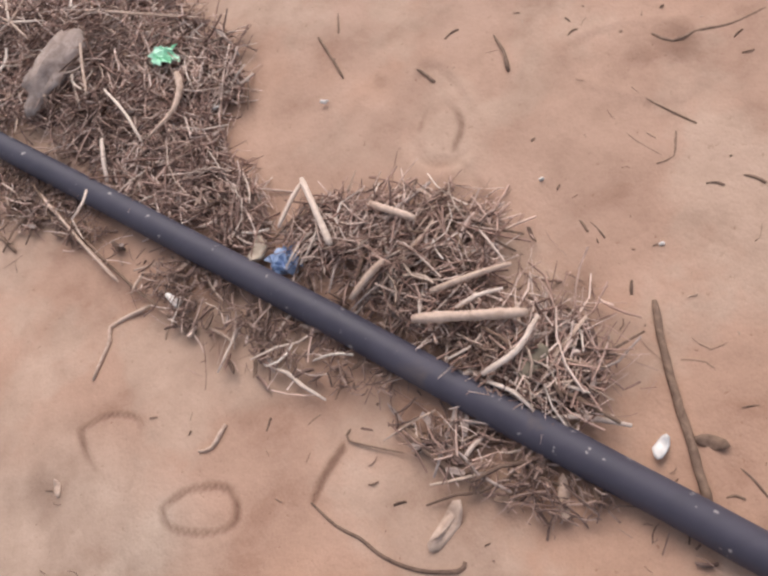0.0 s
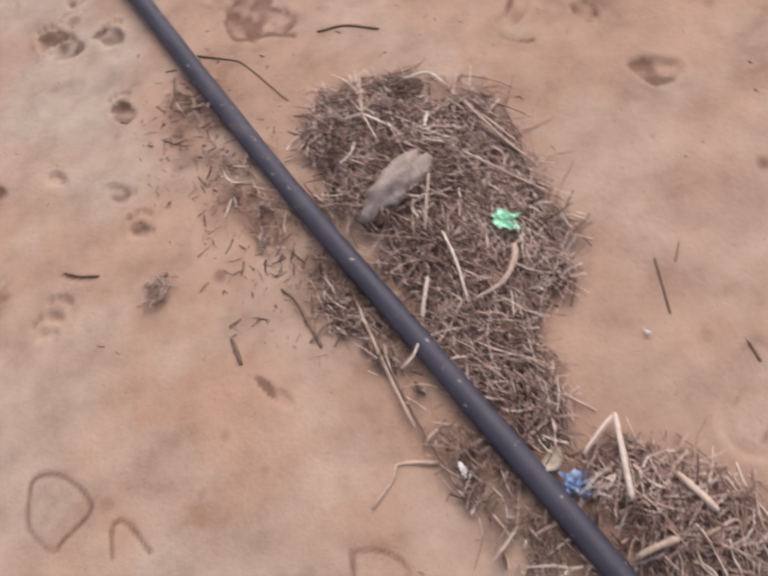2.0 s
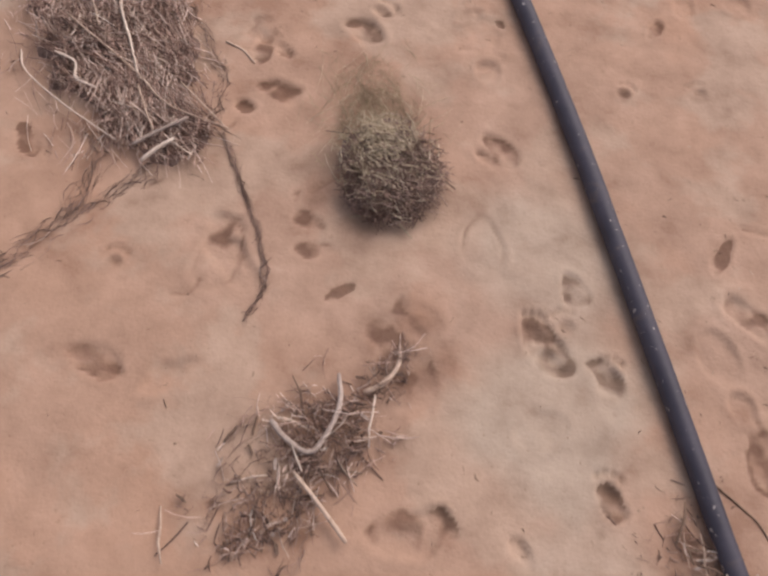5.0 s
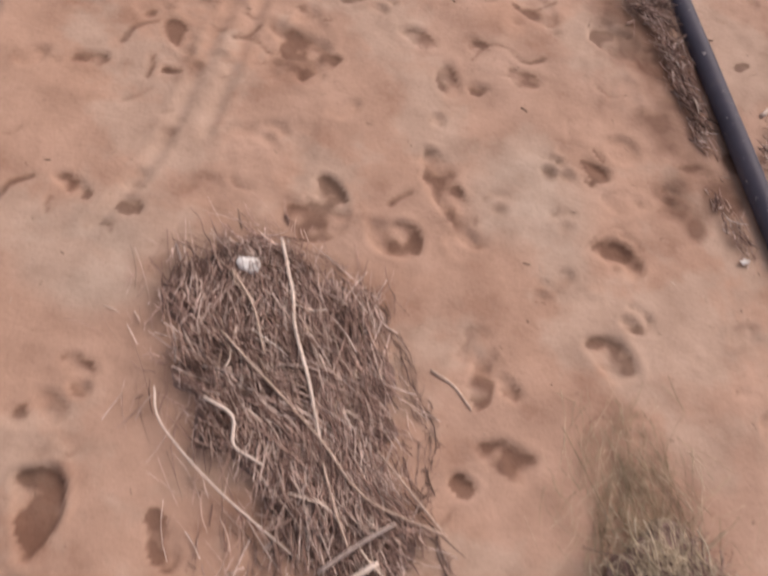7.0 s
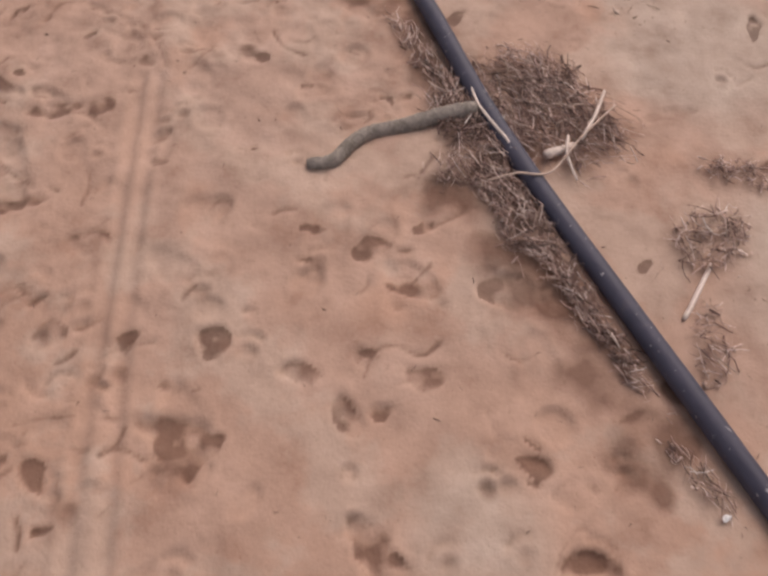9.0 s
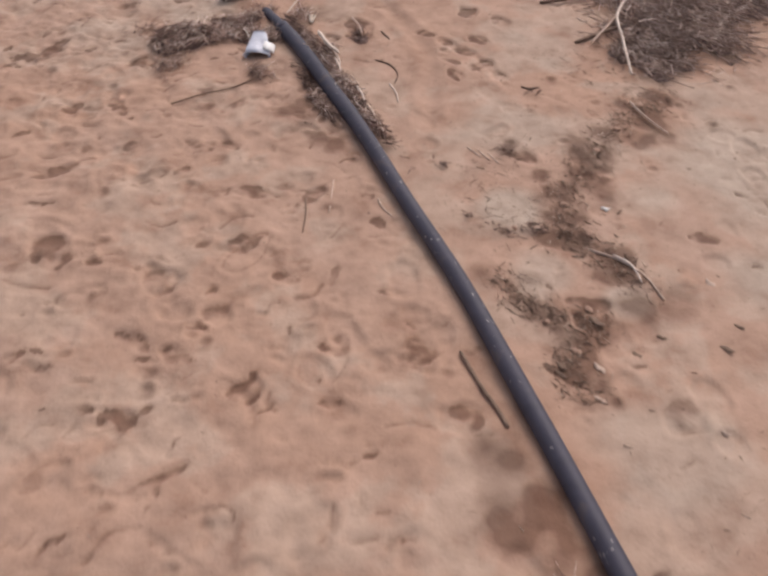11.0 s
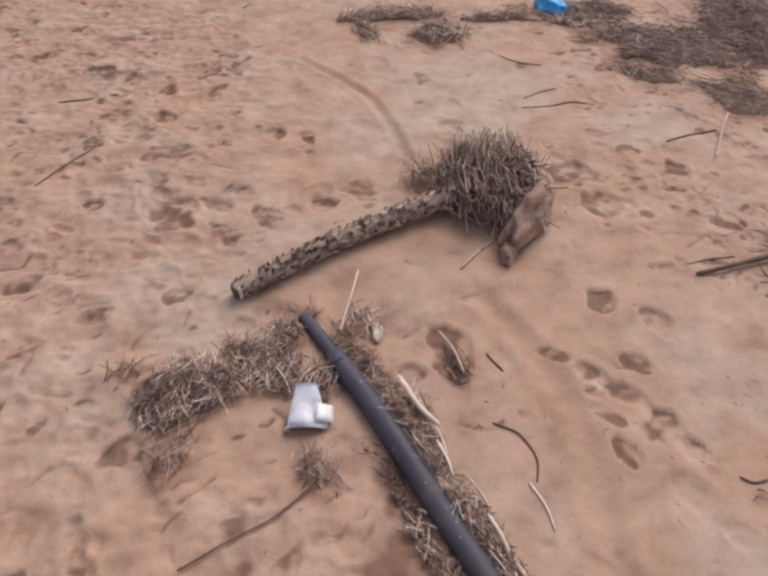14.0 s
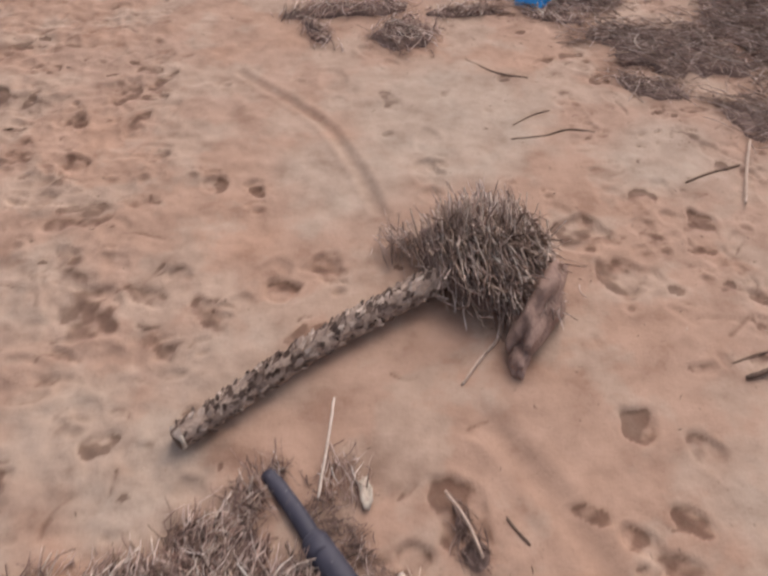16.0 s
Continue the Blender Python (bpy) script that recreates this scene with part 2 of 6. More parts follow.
near = np.clip(1.0 - np.maximum(np.abs(XX) - 3, 0) / 30 - np.maximum(np.abs(YY) - 6, 0) / 30, 0, 1)
trodden = 1 / (1 + np.exp(np.clip(-(YY + 1.6 - 0.5 * np.clip(pipe_x(YY) - XX, -1, 1)) * 2.2, -60, 60)))
trodden = trodden * (0.28 + 0.72 / (1 + np.exp(np.clip((XX - pipe_x(YY)) * 6, -60, 60))))
trodden = trodden * (1 + 0.8 / (1 + np.exp(np.clip((XX + 0.55) * 5, -60, 60))) / (1 + np.exp(np.clip(-(YY - 0.3) * 3, -60, 60))))
GZ = (0.030 * vnoise(XX, YY, 0.5, 1) + 0.016 * vnoise(XX, YY, 1.6, 2)) * near
GZ += near * (0.004 + 0.009 * trodden) * vnoise(XX, YY, 6.0, 3)
GZ += near * (0.002 + 0.007 * trodden) * vnoise(XX, YY, 14.0, 4)
for scale, high, seed in ((4.5, 0.007, 44), (9.0, 0.006, 14), (19.0, 0.004, 24)):
    fold = 0.5 - np.abs(vnoise(XX + 0.08 * vnoise(XX, YY, 5.0, 15), YY + 0.08 * vnoise(XX, YY, 5.0, 18), scale, seed)) * 2
    GZ += near * high * np.clip(trodden - 0.30, 0, 1) * np.clip(fold, -0.2, 0.5)
DAMP_SHADE = np.zeros_like(GZ)
SILT = np.zeros_like(GZ)
GZ += near * (0.0010 + 0.0040 * trodden) * vnoise(XX, YY, 33.0, 5)


# the far ground lies flat
GZ *= np.clip((XX + 2.45) / 0.45, 0, 1) * np.clip((3.5 - XX) / 0.4, 0, 1) * np.clip((YY + 6.1) / 0.4, 0, 1) * np.clip((5.75 - YY) / 0.4, 0, 1)
LEVEL = GZ.copy()


def window(x, y, r):
    i0, i1 = np.searchsorted(GX, [x - r, x + r])
    j0, j1 = np.searchsorted(GY, [y - r, y + r])
    return (slice(i0, i1), slice(j0, j1))


def press(x, y, turn, a, b, depth, rim=0.30, soft=0.22, toe=0.42):
    """An oval pressed into the sand, with a low rim round it."""
    w = window(x, y, 1.6 * max(a, b))
    dx, dy = XX[w] - x, YY[w] - y
    c, s = math.cos(turn), math.sin(turn)
    u, v = (dx * c + dy * s) / a, (-dx * s + dy * c) / b
    rr = np.sqrt(u * u + v * v) * (1 + 0.40 * vnoise(XX[w], YY[w], 16.0, 9) + 0.22 * vnoise(XX[w], YY[w], 42.0, 10))
    k = np.clip((1 - rr) / soft, 0, 1)
    k = k * k * (3 - 2 * k) * np.clip(0.80 + 0.8 * vnoise(XX[w], YY[w], 30.0, 11) + 0.22 * u + toe * dy / max(a, b), 0.05, 2.0)
    GZ[w] += -depth * k + depth * rim * np.clip(0.5 + 1.6 * vnoise(XX[w], YY[w], 13.0, 13), 0, 1) * np.exp(-((rr - 1.12) / 0.16) ** 2)


def stain(x, y, r, strength):
    """A patch of wetter sand."""
    w = window(x, y, 2.2 * r)
    d = np.hypot(XX[w] - x, (YY[w] - y) * 0.85) / r * (1 + 0.5 * vnoise(XX[w], YY[w], 11.0, 16) + 0.25 * vnoise(XX[w], YY[w], 34.0, 17))
    k = np.exp(-1.2 * d ** 3) * np.clip(0.9 + 0.9 * vnoise(XX[w], YY[w], 20.0, 18), 0.2, 1.3)
    DAMP_SHADE[w] = np.maximum(DAMP_SHADE[w], strength * np.where(d < 2.0, k, 0))


def silt(x, y, r, strength):
    """A patch of pale silt left by standing water."""
    w = window(x, y, 1.5 * r)
    d = np.hypot(XX[w] - x, YY[w] - y) / r * (1 + 0.6 * vnoise(XX[w], YY[w], 5.0, 26) + 0.3 * vnoise(XX[w], YY[w], 14.0, 27))
    SILT[w] = np.maximum(SILT[w], strength * np.clip(2.2 - d * 2.2, 0, 1))


def shoe(x, y, turn, depth=0.014, size=1.0):
    c, s = math.cos(turn), math.sin(turn)
    press(x + 0.055 * c * size, y + 0.055 * s * size, turn, 0.085 * size, 0.048 * size, depth)
    press(x - 0.085 * c * size, y - 0.085 * s * size, turn, 0.045 * size, 0.038 * size, depth * 1.15)


def paw(x, y, turn, depth=0.013, size=1.0):
    c, s = math.cos(turn), math.sin(turn)
    press(x, y, turn, 0.016 * size, 0.021 * size, depth, 0.3, 0.6)
    for f, g in ((0.030, -0.020), (0.037, -0.007), (0.037, 0.008), (0.030, 0.021)):
        press(x + (f * c - g * s) * size, y + (f * s + g * c) * size, turn, 0.011 * size, 0.008 * size, depth, 0.3, 0.8)


def furrow(points, width, depth, rim=0.3):
    for p in spline([(x, y, 0) for x, y in points], 0.012):
        w = window(p.x, p.y, width * 2.5)
        d = np.hypot(XX[w] - p.x, YY[w] - p.y) / width
        cut = -depth * np.exp(-d * d * 2) * 0.12 + depth * rim * np.exp(-((d - 1.3) / 0.35) ** 2) * 0.06
        GZ[w] += cut


def dent(x, y, turn, a, b, depth, strength):
    """A crisp-edged print with a crumbled lip; its floor colour mixes damp and painted shade."""
    w = window(x, y, 1.7 * max(a, b))
    dx, dy = XX[w] - x, YY[w] - y
    c, s = math.cos(turn), math.sin(turn)
    u, v = (dx * c + dy * s) / a, (-dx * s + dy * c) / b
    edge = 1 + 0.75 * vnoise(XX[w], YY[w], 13.0, 33) + 0.40 * vnoise(XX[w], YY[w], 30.0, 34)
    rr = np.sqrt(u * u + v * v) * edge
    k = np.clip((1 - rr) / 0.20, 0, 1)
    k = k * k * (3 - 2 * k)
    GZ[w] += -depth * k * np.clip(0.75 + 1.5 * vnoise(XX[w], YY[w], 26.0, 35) + 0.35 * dy / max(a, b), 0.0, 1.7)
    GZ[w] += depth * 0.35 * np.exp(-((rr - 1.15) / 0.15) ** 2) * np.clip(0.4 + 1.8 * vnoise(XX[w], YY[w], 17.0, 36), 0, 1)
    # blotchy damp plus shade painted on the floor, stronger towards the far wall
    wet_shade = k * np.clip(0.66 + 1.8 * vnoise(XX[w], YY[w], 22.0, 37) + 1.2 * vnoise(XX[w], YY[w], 47.0, 40) + 0.35 * dy / max(a, b), 0.0, 1.4)
    DAMP_SHADE[w] = np.maximum(DAMP_SHADE[w], strength * wet_shade)


def groove(points, width, depth, strength):
    """A thin, broken line drawn in the sand, with darker sand in it."""
    for p in spline([(x, y, 0) for x, y in points], 0.006):
        w = window(p.x, p.y, width * 3)
        d = np.hypot(XX[w] - p.x, YY[w] - p.y) / width
        k = np.exp(-d * d * 1.4) * np.clip(0.85 + 1.5 * vnoise(XX[w], YY[w], 14.0, 38), 0, 1)
        GZ[w] = np.minimum(GZ[w], LEVEL[w] - depth * k)
        DAMP_SHADE[w] = np.maximum(DAMP_SHADE[w], strength * k)


rng = random.Random(11)
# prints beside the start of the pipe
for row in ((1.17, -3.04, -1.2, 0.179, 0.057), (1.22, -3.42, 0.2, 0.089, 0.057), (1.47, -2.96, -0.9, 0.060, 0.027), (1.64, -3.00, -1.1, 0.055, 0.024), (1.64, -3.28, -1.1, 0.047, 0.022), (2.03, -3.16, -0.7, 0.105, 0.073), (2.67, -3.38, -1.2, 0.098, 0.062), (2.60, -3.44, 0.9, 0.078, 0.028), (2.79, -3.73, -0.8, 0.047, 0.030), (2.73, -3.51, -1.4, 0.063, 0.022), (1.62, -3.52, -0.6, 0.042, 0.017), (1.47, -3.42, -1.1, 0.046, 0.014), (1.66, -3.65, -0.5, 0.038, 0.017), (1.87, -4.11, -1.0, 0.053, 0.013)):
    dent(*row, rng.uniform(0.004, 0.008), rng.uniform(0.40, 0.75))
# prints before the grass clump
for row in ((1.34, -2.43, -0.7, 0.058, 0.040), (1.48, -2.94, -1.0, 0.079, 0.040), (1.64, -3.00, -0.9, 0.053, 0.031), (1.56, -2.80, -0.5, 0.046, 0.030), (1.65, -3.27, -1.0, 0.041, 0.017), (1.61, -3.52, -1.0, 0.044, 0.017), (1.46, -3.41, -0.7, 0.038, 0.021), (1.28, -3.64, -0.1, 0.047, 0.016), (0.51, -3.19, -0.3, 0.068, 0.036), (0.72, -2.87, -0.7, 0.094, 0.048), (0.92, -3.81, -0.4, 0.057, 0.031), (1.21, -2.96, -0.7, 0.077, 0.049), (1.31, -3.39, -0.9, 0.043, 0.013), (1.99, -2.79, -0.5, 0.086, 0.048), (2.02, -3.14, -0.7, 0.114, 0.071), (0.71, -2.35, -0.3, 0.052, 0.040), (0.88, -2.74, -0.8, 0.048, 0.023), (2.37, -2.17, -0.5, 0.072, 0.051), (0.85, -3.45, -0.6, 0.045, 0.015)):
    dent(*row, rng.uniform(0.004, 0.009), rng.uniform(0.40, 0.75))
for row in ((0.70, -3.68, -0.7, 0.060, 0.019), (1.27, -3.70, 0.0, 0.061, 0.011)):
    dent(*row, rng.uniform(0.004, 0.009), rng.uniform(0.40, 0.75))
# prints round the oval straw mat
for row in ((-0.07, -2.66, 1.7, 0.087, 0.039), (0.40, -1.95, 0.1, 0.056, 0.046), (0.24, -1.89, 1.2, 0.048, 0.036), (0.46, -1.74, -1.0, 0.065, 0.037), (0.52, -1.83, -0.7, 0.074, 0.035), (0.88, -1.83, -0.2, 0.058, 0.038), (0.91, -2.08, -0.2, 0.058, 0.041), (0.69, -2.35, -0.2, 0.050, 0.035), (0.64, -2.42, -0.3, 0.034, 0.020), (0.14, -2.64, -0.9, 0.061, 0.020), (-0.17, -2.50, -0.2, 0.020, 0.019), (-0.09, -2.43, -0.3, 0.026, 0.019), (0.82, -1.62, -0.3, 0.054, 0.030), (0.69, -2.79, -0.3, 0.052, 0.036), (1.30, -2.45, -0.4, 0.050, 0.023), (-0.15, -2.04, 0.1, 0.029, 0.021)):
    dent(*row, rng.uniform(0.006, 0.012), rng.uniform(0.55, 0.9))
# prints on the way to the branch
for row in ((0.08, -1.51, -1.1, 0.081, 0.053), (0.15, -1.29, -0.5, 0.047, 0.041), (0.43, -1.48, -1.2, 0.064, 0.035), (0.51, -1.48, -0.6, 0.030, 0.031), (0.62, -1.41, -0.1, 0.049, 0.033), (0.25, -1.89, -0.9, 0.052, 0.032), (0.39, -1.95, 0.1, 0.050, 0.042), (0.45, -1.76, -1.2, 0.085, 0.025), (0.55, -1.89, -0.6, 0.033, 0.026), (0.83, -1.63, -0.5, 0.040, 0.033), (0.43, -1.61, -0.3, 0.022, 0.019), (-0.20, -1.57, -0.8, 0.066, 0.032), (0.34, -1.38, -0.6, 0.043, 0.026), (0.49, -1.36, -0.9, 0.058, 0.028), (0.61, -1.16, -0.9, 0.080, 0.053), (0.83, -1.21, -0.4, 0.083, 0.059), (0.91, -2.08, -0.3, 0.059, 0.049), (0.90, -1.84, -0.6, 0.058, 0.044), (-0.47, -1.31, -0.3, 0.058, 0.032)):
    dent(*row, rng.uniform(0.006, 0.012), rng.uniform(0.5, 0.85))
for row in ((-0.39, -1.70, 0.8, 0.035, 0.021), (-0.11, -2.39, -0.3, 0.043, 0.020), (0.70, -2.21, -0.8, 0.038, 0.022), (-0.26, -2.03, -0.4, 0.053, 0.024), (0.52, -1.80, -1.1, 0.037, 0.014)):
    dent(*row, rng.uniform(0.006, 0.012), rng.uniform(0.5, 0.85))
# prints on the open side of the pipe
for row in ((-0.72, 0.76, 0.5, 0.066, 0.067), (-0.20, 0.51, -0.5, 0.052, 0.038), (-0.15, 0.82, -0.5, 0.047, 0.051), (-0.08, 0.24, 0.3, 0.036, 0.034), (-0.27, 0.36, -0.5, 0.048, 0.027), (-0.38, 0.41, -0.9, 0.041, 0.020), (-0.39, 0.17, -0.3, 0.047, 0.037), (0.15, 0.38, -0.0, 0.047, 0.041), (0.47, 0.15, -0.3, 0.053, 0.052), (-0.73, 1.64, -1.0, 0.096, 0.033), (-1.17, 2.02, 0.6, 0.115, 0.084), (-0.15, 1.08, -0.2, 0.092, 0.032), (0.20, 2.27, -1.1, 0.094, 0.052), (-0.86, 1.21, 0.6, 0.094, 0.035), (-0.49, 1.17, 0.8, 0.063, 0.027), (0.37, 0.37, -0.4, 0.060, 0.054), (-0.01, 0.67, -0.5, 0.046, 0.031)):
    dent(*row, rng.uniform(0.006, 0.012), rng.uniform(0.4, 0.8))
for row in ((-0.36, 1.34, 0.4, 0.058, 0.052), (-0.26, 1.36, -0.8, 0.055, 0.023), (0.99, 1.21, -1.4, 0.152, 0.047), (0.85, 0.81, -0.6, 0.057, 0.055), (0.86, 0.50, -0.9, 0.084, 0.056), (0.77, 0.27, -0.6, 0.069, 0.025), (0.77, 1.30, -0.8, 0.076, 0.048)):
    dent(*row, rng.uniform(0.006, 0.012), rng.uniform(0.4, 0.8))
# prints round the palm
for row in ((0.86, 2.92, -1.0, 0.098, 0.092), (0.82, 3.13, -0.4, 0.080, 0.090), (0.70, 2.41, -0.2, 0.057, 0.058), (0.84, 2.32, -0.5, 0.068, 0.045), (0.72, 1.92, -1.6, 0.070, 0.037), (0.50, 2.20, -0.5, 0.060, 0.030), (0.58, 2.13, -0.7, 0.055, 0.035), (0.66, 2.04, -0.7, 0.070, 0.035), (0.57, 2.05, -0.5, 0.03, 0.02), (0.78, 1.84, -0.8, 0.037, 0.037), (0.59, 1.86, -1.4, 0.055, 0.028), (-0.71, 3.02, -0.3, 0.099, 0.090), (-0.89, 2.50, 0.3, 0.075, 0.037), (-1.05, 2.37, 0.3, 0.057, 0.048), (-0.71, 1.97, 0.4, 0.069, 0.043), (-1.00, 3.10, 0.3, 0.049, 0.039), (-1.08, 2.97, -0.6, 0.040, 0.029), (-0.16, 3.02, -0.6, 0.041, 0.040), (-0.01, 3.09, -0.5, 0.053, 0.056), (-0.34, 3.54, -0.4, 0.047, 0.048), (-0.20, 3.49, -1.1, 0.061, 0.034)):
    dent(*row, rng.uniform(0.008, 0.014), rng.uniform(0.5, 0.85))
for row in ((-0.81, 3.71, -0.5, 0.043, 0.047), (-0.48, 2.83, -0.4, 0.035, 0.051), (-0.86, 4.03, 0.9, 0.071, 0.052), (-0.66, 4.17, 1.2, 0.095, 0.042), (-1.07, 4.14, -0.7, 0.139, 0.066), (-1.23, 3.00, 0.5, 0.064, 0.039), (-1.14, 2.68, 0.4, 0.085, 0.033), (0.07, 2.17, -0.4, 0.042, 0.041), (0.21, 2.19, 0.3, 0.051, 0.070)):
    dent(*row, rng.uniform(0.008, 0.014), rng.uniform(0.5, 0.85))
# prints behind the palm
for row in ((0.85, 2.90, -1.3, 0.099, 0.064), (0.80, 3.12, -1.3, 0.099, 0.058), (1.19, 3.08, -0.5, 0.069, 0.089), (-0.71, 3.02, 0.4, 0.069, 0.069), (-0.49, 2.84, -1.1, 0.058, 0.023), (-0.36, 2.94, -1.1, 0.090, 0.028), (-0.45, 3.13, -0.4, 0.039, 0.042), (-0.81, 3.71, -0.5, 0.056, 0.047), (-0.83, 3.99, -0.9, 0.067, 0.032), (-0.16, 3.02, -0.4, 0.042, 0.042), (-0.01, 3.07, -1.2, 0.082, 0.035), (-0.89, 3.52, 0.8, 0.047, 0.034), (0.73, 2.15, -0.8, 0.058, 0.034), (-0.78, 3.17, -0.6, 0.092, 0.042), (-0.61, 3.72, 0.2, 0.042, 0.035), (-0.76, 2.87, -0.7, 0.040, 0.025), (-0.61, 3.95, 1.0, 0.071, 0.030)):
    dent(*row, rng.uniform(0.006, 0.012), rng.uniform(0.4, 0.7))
for x, y, a in ((1.64, -3.00, 1.6), (1.64, -3.27, 1.6), (1.49, -2.98, 1.5), (1.45, -2.92, 1.5), (1.65, -3.65, 1.4), (1.42, -3.83, 1.7), (1.44, -3.80, 1.2),
                (-0.16, 3.02, 1.9), (0.00, 3.10, 1.8), (-0.48, 2.84, 1.9), (-0.38, 2.81, 1.8), (-0.32, 2.93, 1.7), (-0.20, 3.38, 1.8), (-0.34, 3.56, 1.9),
                (-0.20, 3.49, 1.8), (0.01, 2.98, 1.7), (-0.66, 4.25, 1.8), (-1.09, 2.97, 1.8), (0.91, -1.83, 1.1), (0.94, -2.0, 1.0)):
    paw(x, y, a, 0.014, 1.25)
# the many smaller marks of the trodden sand
made = 0
while made < 2800:
    x, y = rng.uniform(-1.95, 2.4), rng.uniform(-3.3, 5.2)
    p = float(pipe_x(y)) if y < 2.4 else 3.0
    chance = (0.85 if x < p - 0.08 else 0.22) * min(1.0, max(0.08, (y + 2.8) / 1.6 if x < 0.1 else (y + 2.6) / 3.4))
    if y > 2.2 and x < -0.5:
        chance *= 1.3
    elif y > 2.2 and x < 0.95:
        chance *= 0.10
    if abs(x - p) < 0.06 or rng.random() > chance:
        continue
    made += 1
    kind = rng.random()
    if kind < 0.10:
        shoe(x, y, rng.gauss(1.6, 0.5), rng.uniform(0.003, 0.007), rng.uniform(0.9, 1.1))
    elif kind < 0.30:
        paw(x, y, rng.gauss(1.7, 0.4), rng.uniform(0.006, 0.011), rng.uniform(0.9, 1.2))
        stain(x, y, 0.03, rng.uniform(0.2, 0.5))
    else:
        long = rng.uniform(0.012, 0.035) if rng.random() < 0.6 else rng.uniform(0.035, 0.075)
        if kind < 0.72:
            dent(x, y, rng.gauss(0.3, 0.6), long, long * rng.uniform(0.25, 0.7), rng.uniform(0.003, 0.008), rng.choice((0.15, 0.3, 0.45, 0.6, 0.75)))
        else:
            g, arc = rng.gauss(0.3, 0.8), rng.uniform(-0.5, 0.5)
            tip, back = (x + long * math.cos(g + arc), y + long * math.sin(g + arc)), (x - long * math.cos(g - arc), y - long * math.sin(g - arc))
            groove([back, (x, y), tip], rng.uniform(0.006, 0.011), rng.uniform(0.003, 0.007), rng.choice((0.4, 0.55, 0.7)))
for k in range(60):
    stain(rng.uniform(1.2, 3.1), rng.uniform(-5.3, -3.0), rng.uniform(0.008, 0.022), rng.uniform(0.2, 0.5))
for x, y, q, k in ((0.92, -2.60, 0.12, 0.45), (1.02, -2.74, 0.10, 0.4), (1.02, -3.27, 0.12, 0.4), (0.88, 0.85, 0.12, 0.4), (0.84, 0.45, 0.10, 0.4), (1.0, 1.22, 0.12, 0.4), (1.25, 1.5, 0.16, 0.4), (-0.33, 2.50, 0.09, 0.45),
                   (0.05, 1.60, 0.12, 0.4), (-0.58, 1.95, 0.10, 0.4), (-0.19, 1.85, 0.10, 0.4), (0.04, 2.40, 0.10, 0.45), (0.92, -2.66, 0.10, 0.3), (2.96, -4.57, 0.035, 0.6), (2.92, -4.55, 0.03, 0.55), (1.87, -4.50, 0.05, 0.4), (1.16, -3.05, 0.16, 0.45), (2.75, -3.42, 0.16, 0.35)):
    stain(x, y, q, k)
# worn outlines of old shoe prints at the start
groove([(1.958, -4.444), (2.007, -4.457), (2.042, -4.496), (2.020, -4.541), (1.985, -4.573), (1.963, -4.547), (1.953, -4.495), (1.958, -4.444)], 0.0085, 0.0015, 0.72)
groove([(2.012, -4.628), (2.062, -4.636), (2.102, -4.668), (2.094, -4.709), (2.057, -4.703), (2.014, -4.662), (2.012, -4.628)], 0.0085, 0.0015, 0.65)
groove([(2.625, -4.409), (2.661, -4.388), (2.684, -4.408), (2.674, -4.451), (2.640, -4.477)], 0.0085, 0.0015, 0.65)
groove([(2.634, -4.507), (2.623, -4.566), (2.605, -4.615), (2.578, -4.631)], 0.0110, 0.0015, 0.65)
groove([(2.258, -4.726), (2.221, -4.740), (2.189, -4.757)], 0.0085, 0.0015, 0.72)
groove([(1.368, -4.182), (1.384, -4.134), (1.445, -4.149), (1.498, -4.223), (1.441, -4.266), (1.413, -4.279), (1.371, -4.228), (1.368, -4.182)], 0.0085, 0.0020, 0.72)
groove([(1.532, -4.329), (1.537, -4.274), (1.564, -4.274), (1.605, -4.340)], 0.0085, 0.0020, 0.72)
groove([(1.235, -3.655), (1.284, -3.680), (1.324, -3.670)], 0.0085, 0.0020, 0.91)
groove([(1.464, -3.690), (1.504, -3.718), (1.544, -3.730)], 0.0085, 0.0020, 0.91)
groove([(1.946, -3.120), (1.964, -3.195), (2.036, -3.217), (2.104, -3.258)], 0.0090, 0.0025, 0.99)
groove([(2.021, -3.095), (2.091, -3.157)], 0.0085, 0.0020, 0.91)
groove([(2.547, -3.454), (2.589, -3.422), (2.656, -3.302), (2.722, -3.307)], 0.0100, 0.0025, 0.85)
groove([(2.542, -3.496), (2.571, -3.527), (2.603, -3.543)], 0.0085, 0.0020, 0.99)
groove([(2.195, -2.510), (2.214, -2.584), (2.277, -2.614), (2.364, -2.567), (2.342, -2.434), (2.299, -2.337)], 0.0130, 0.0025, 0.78)


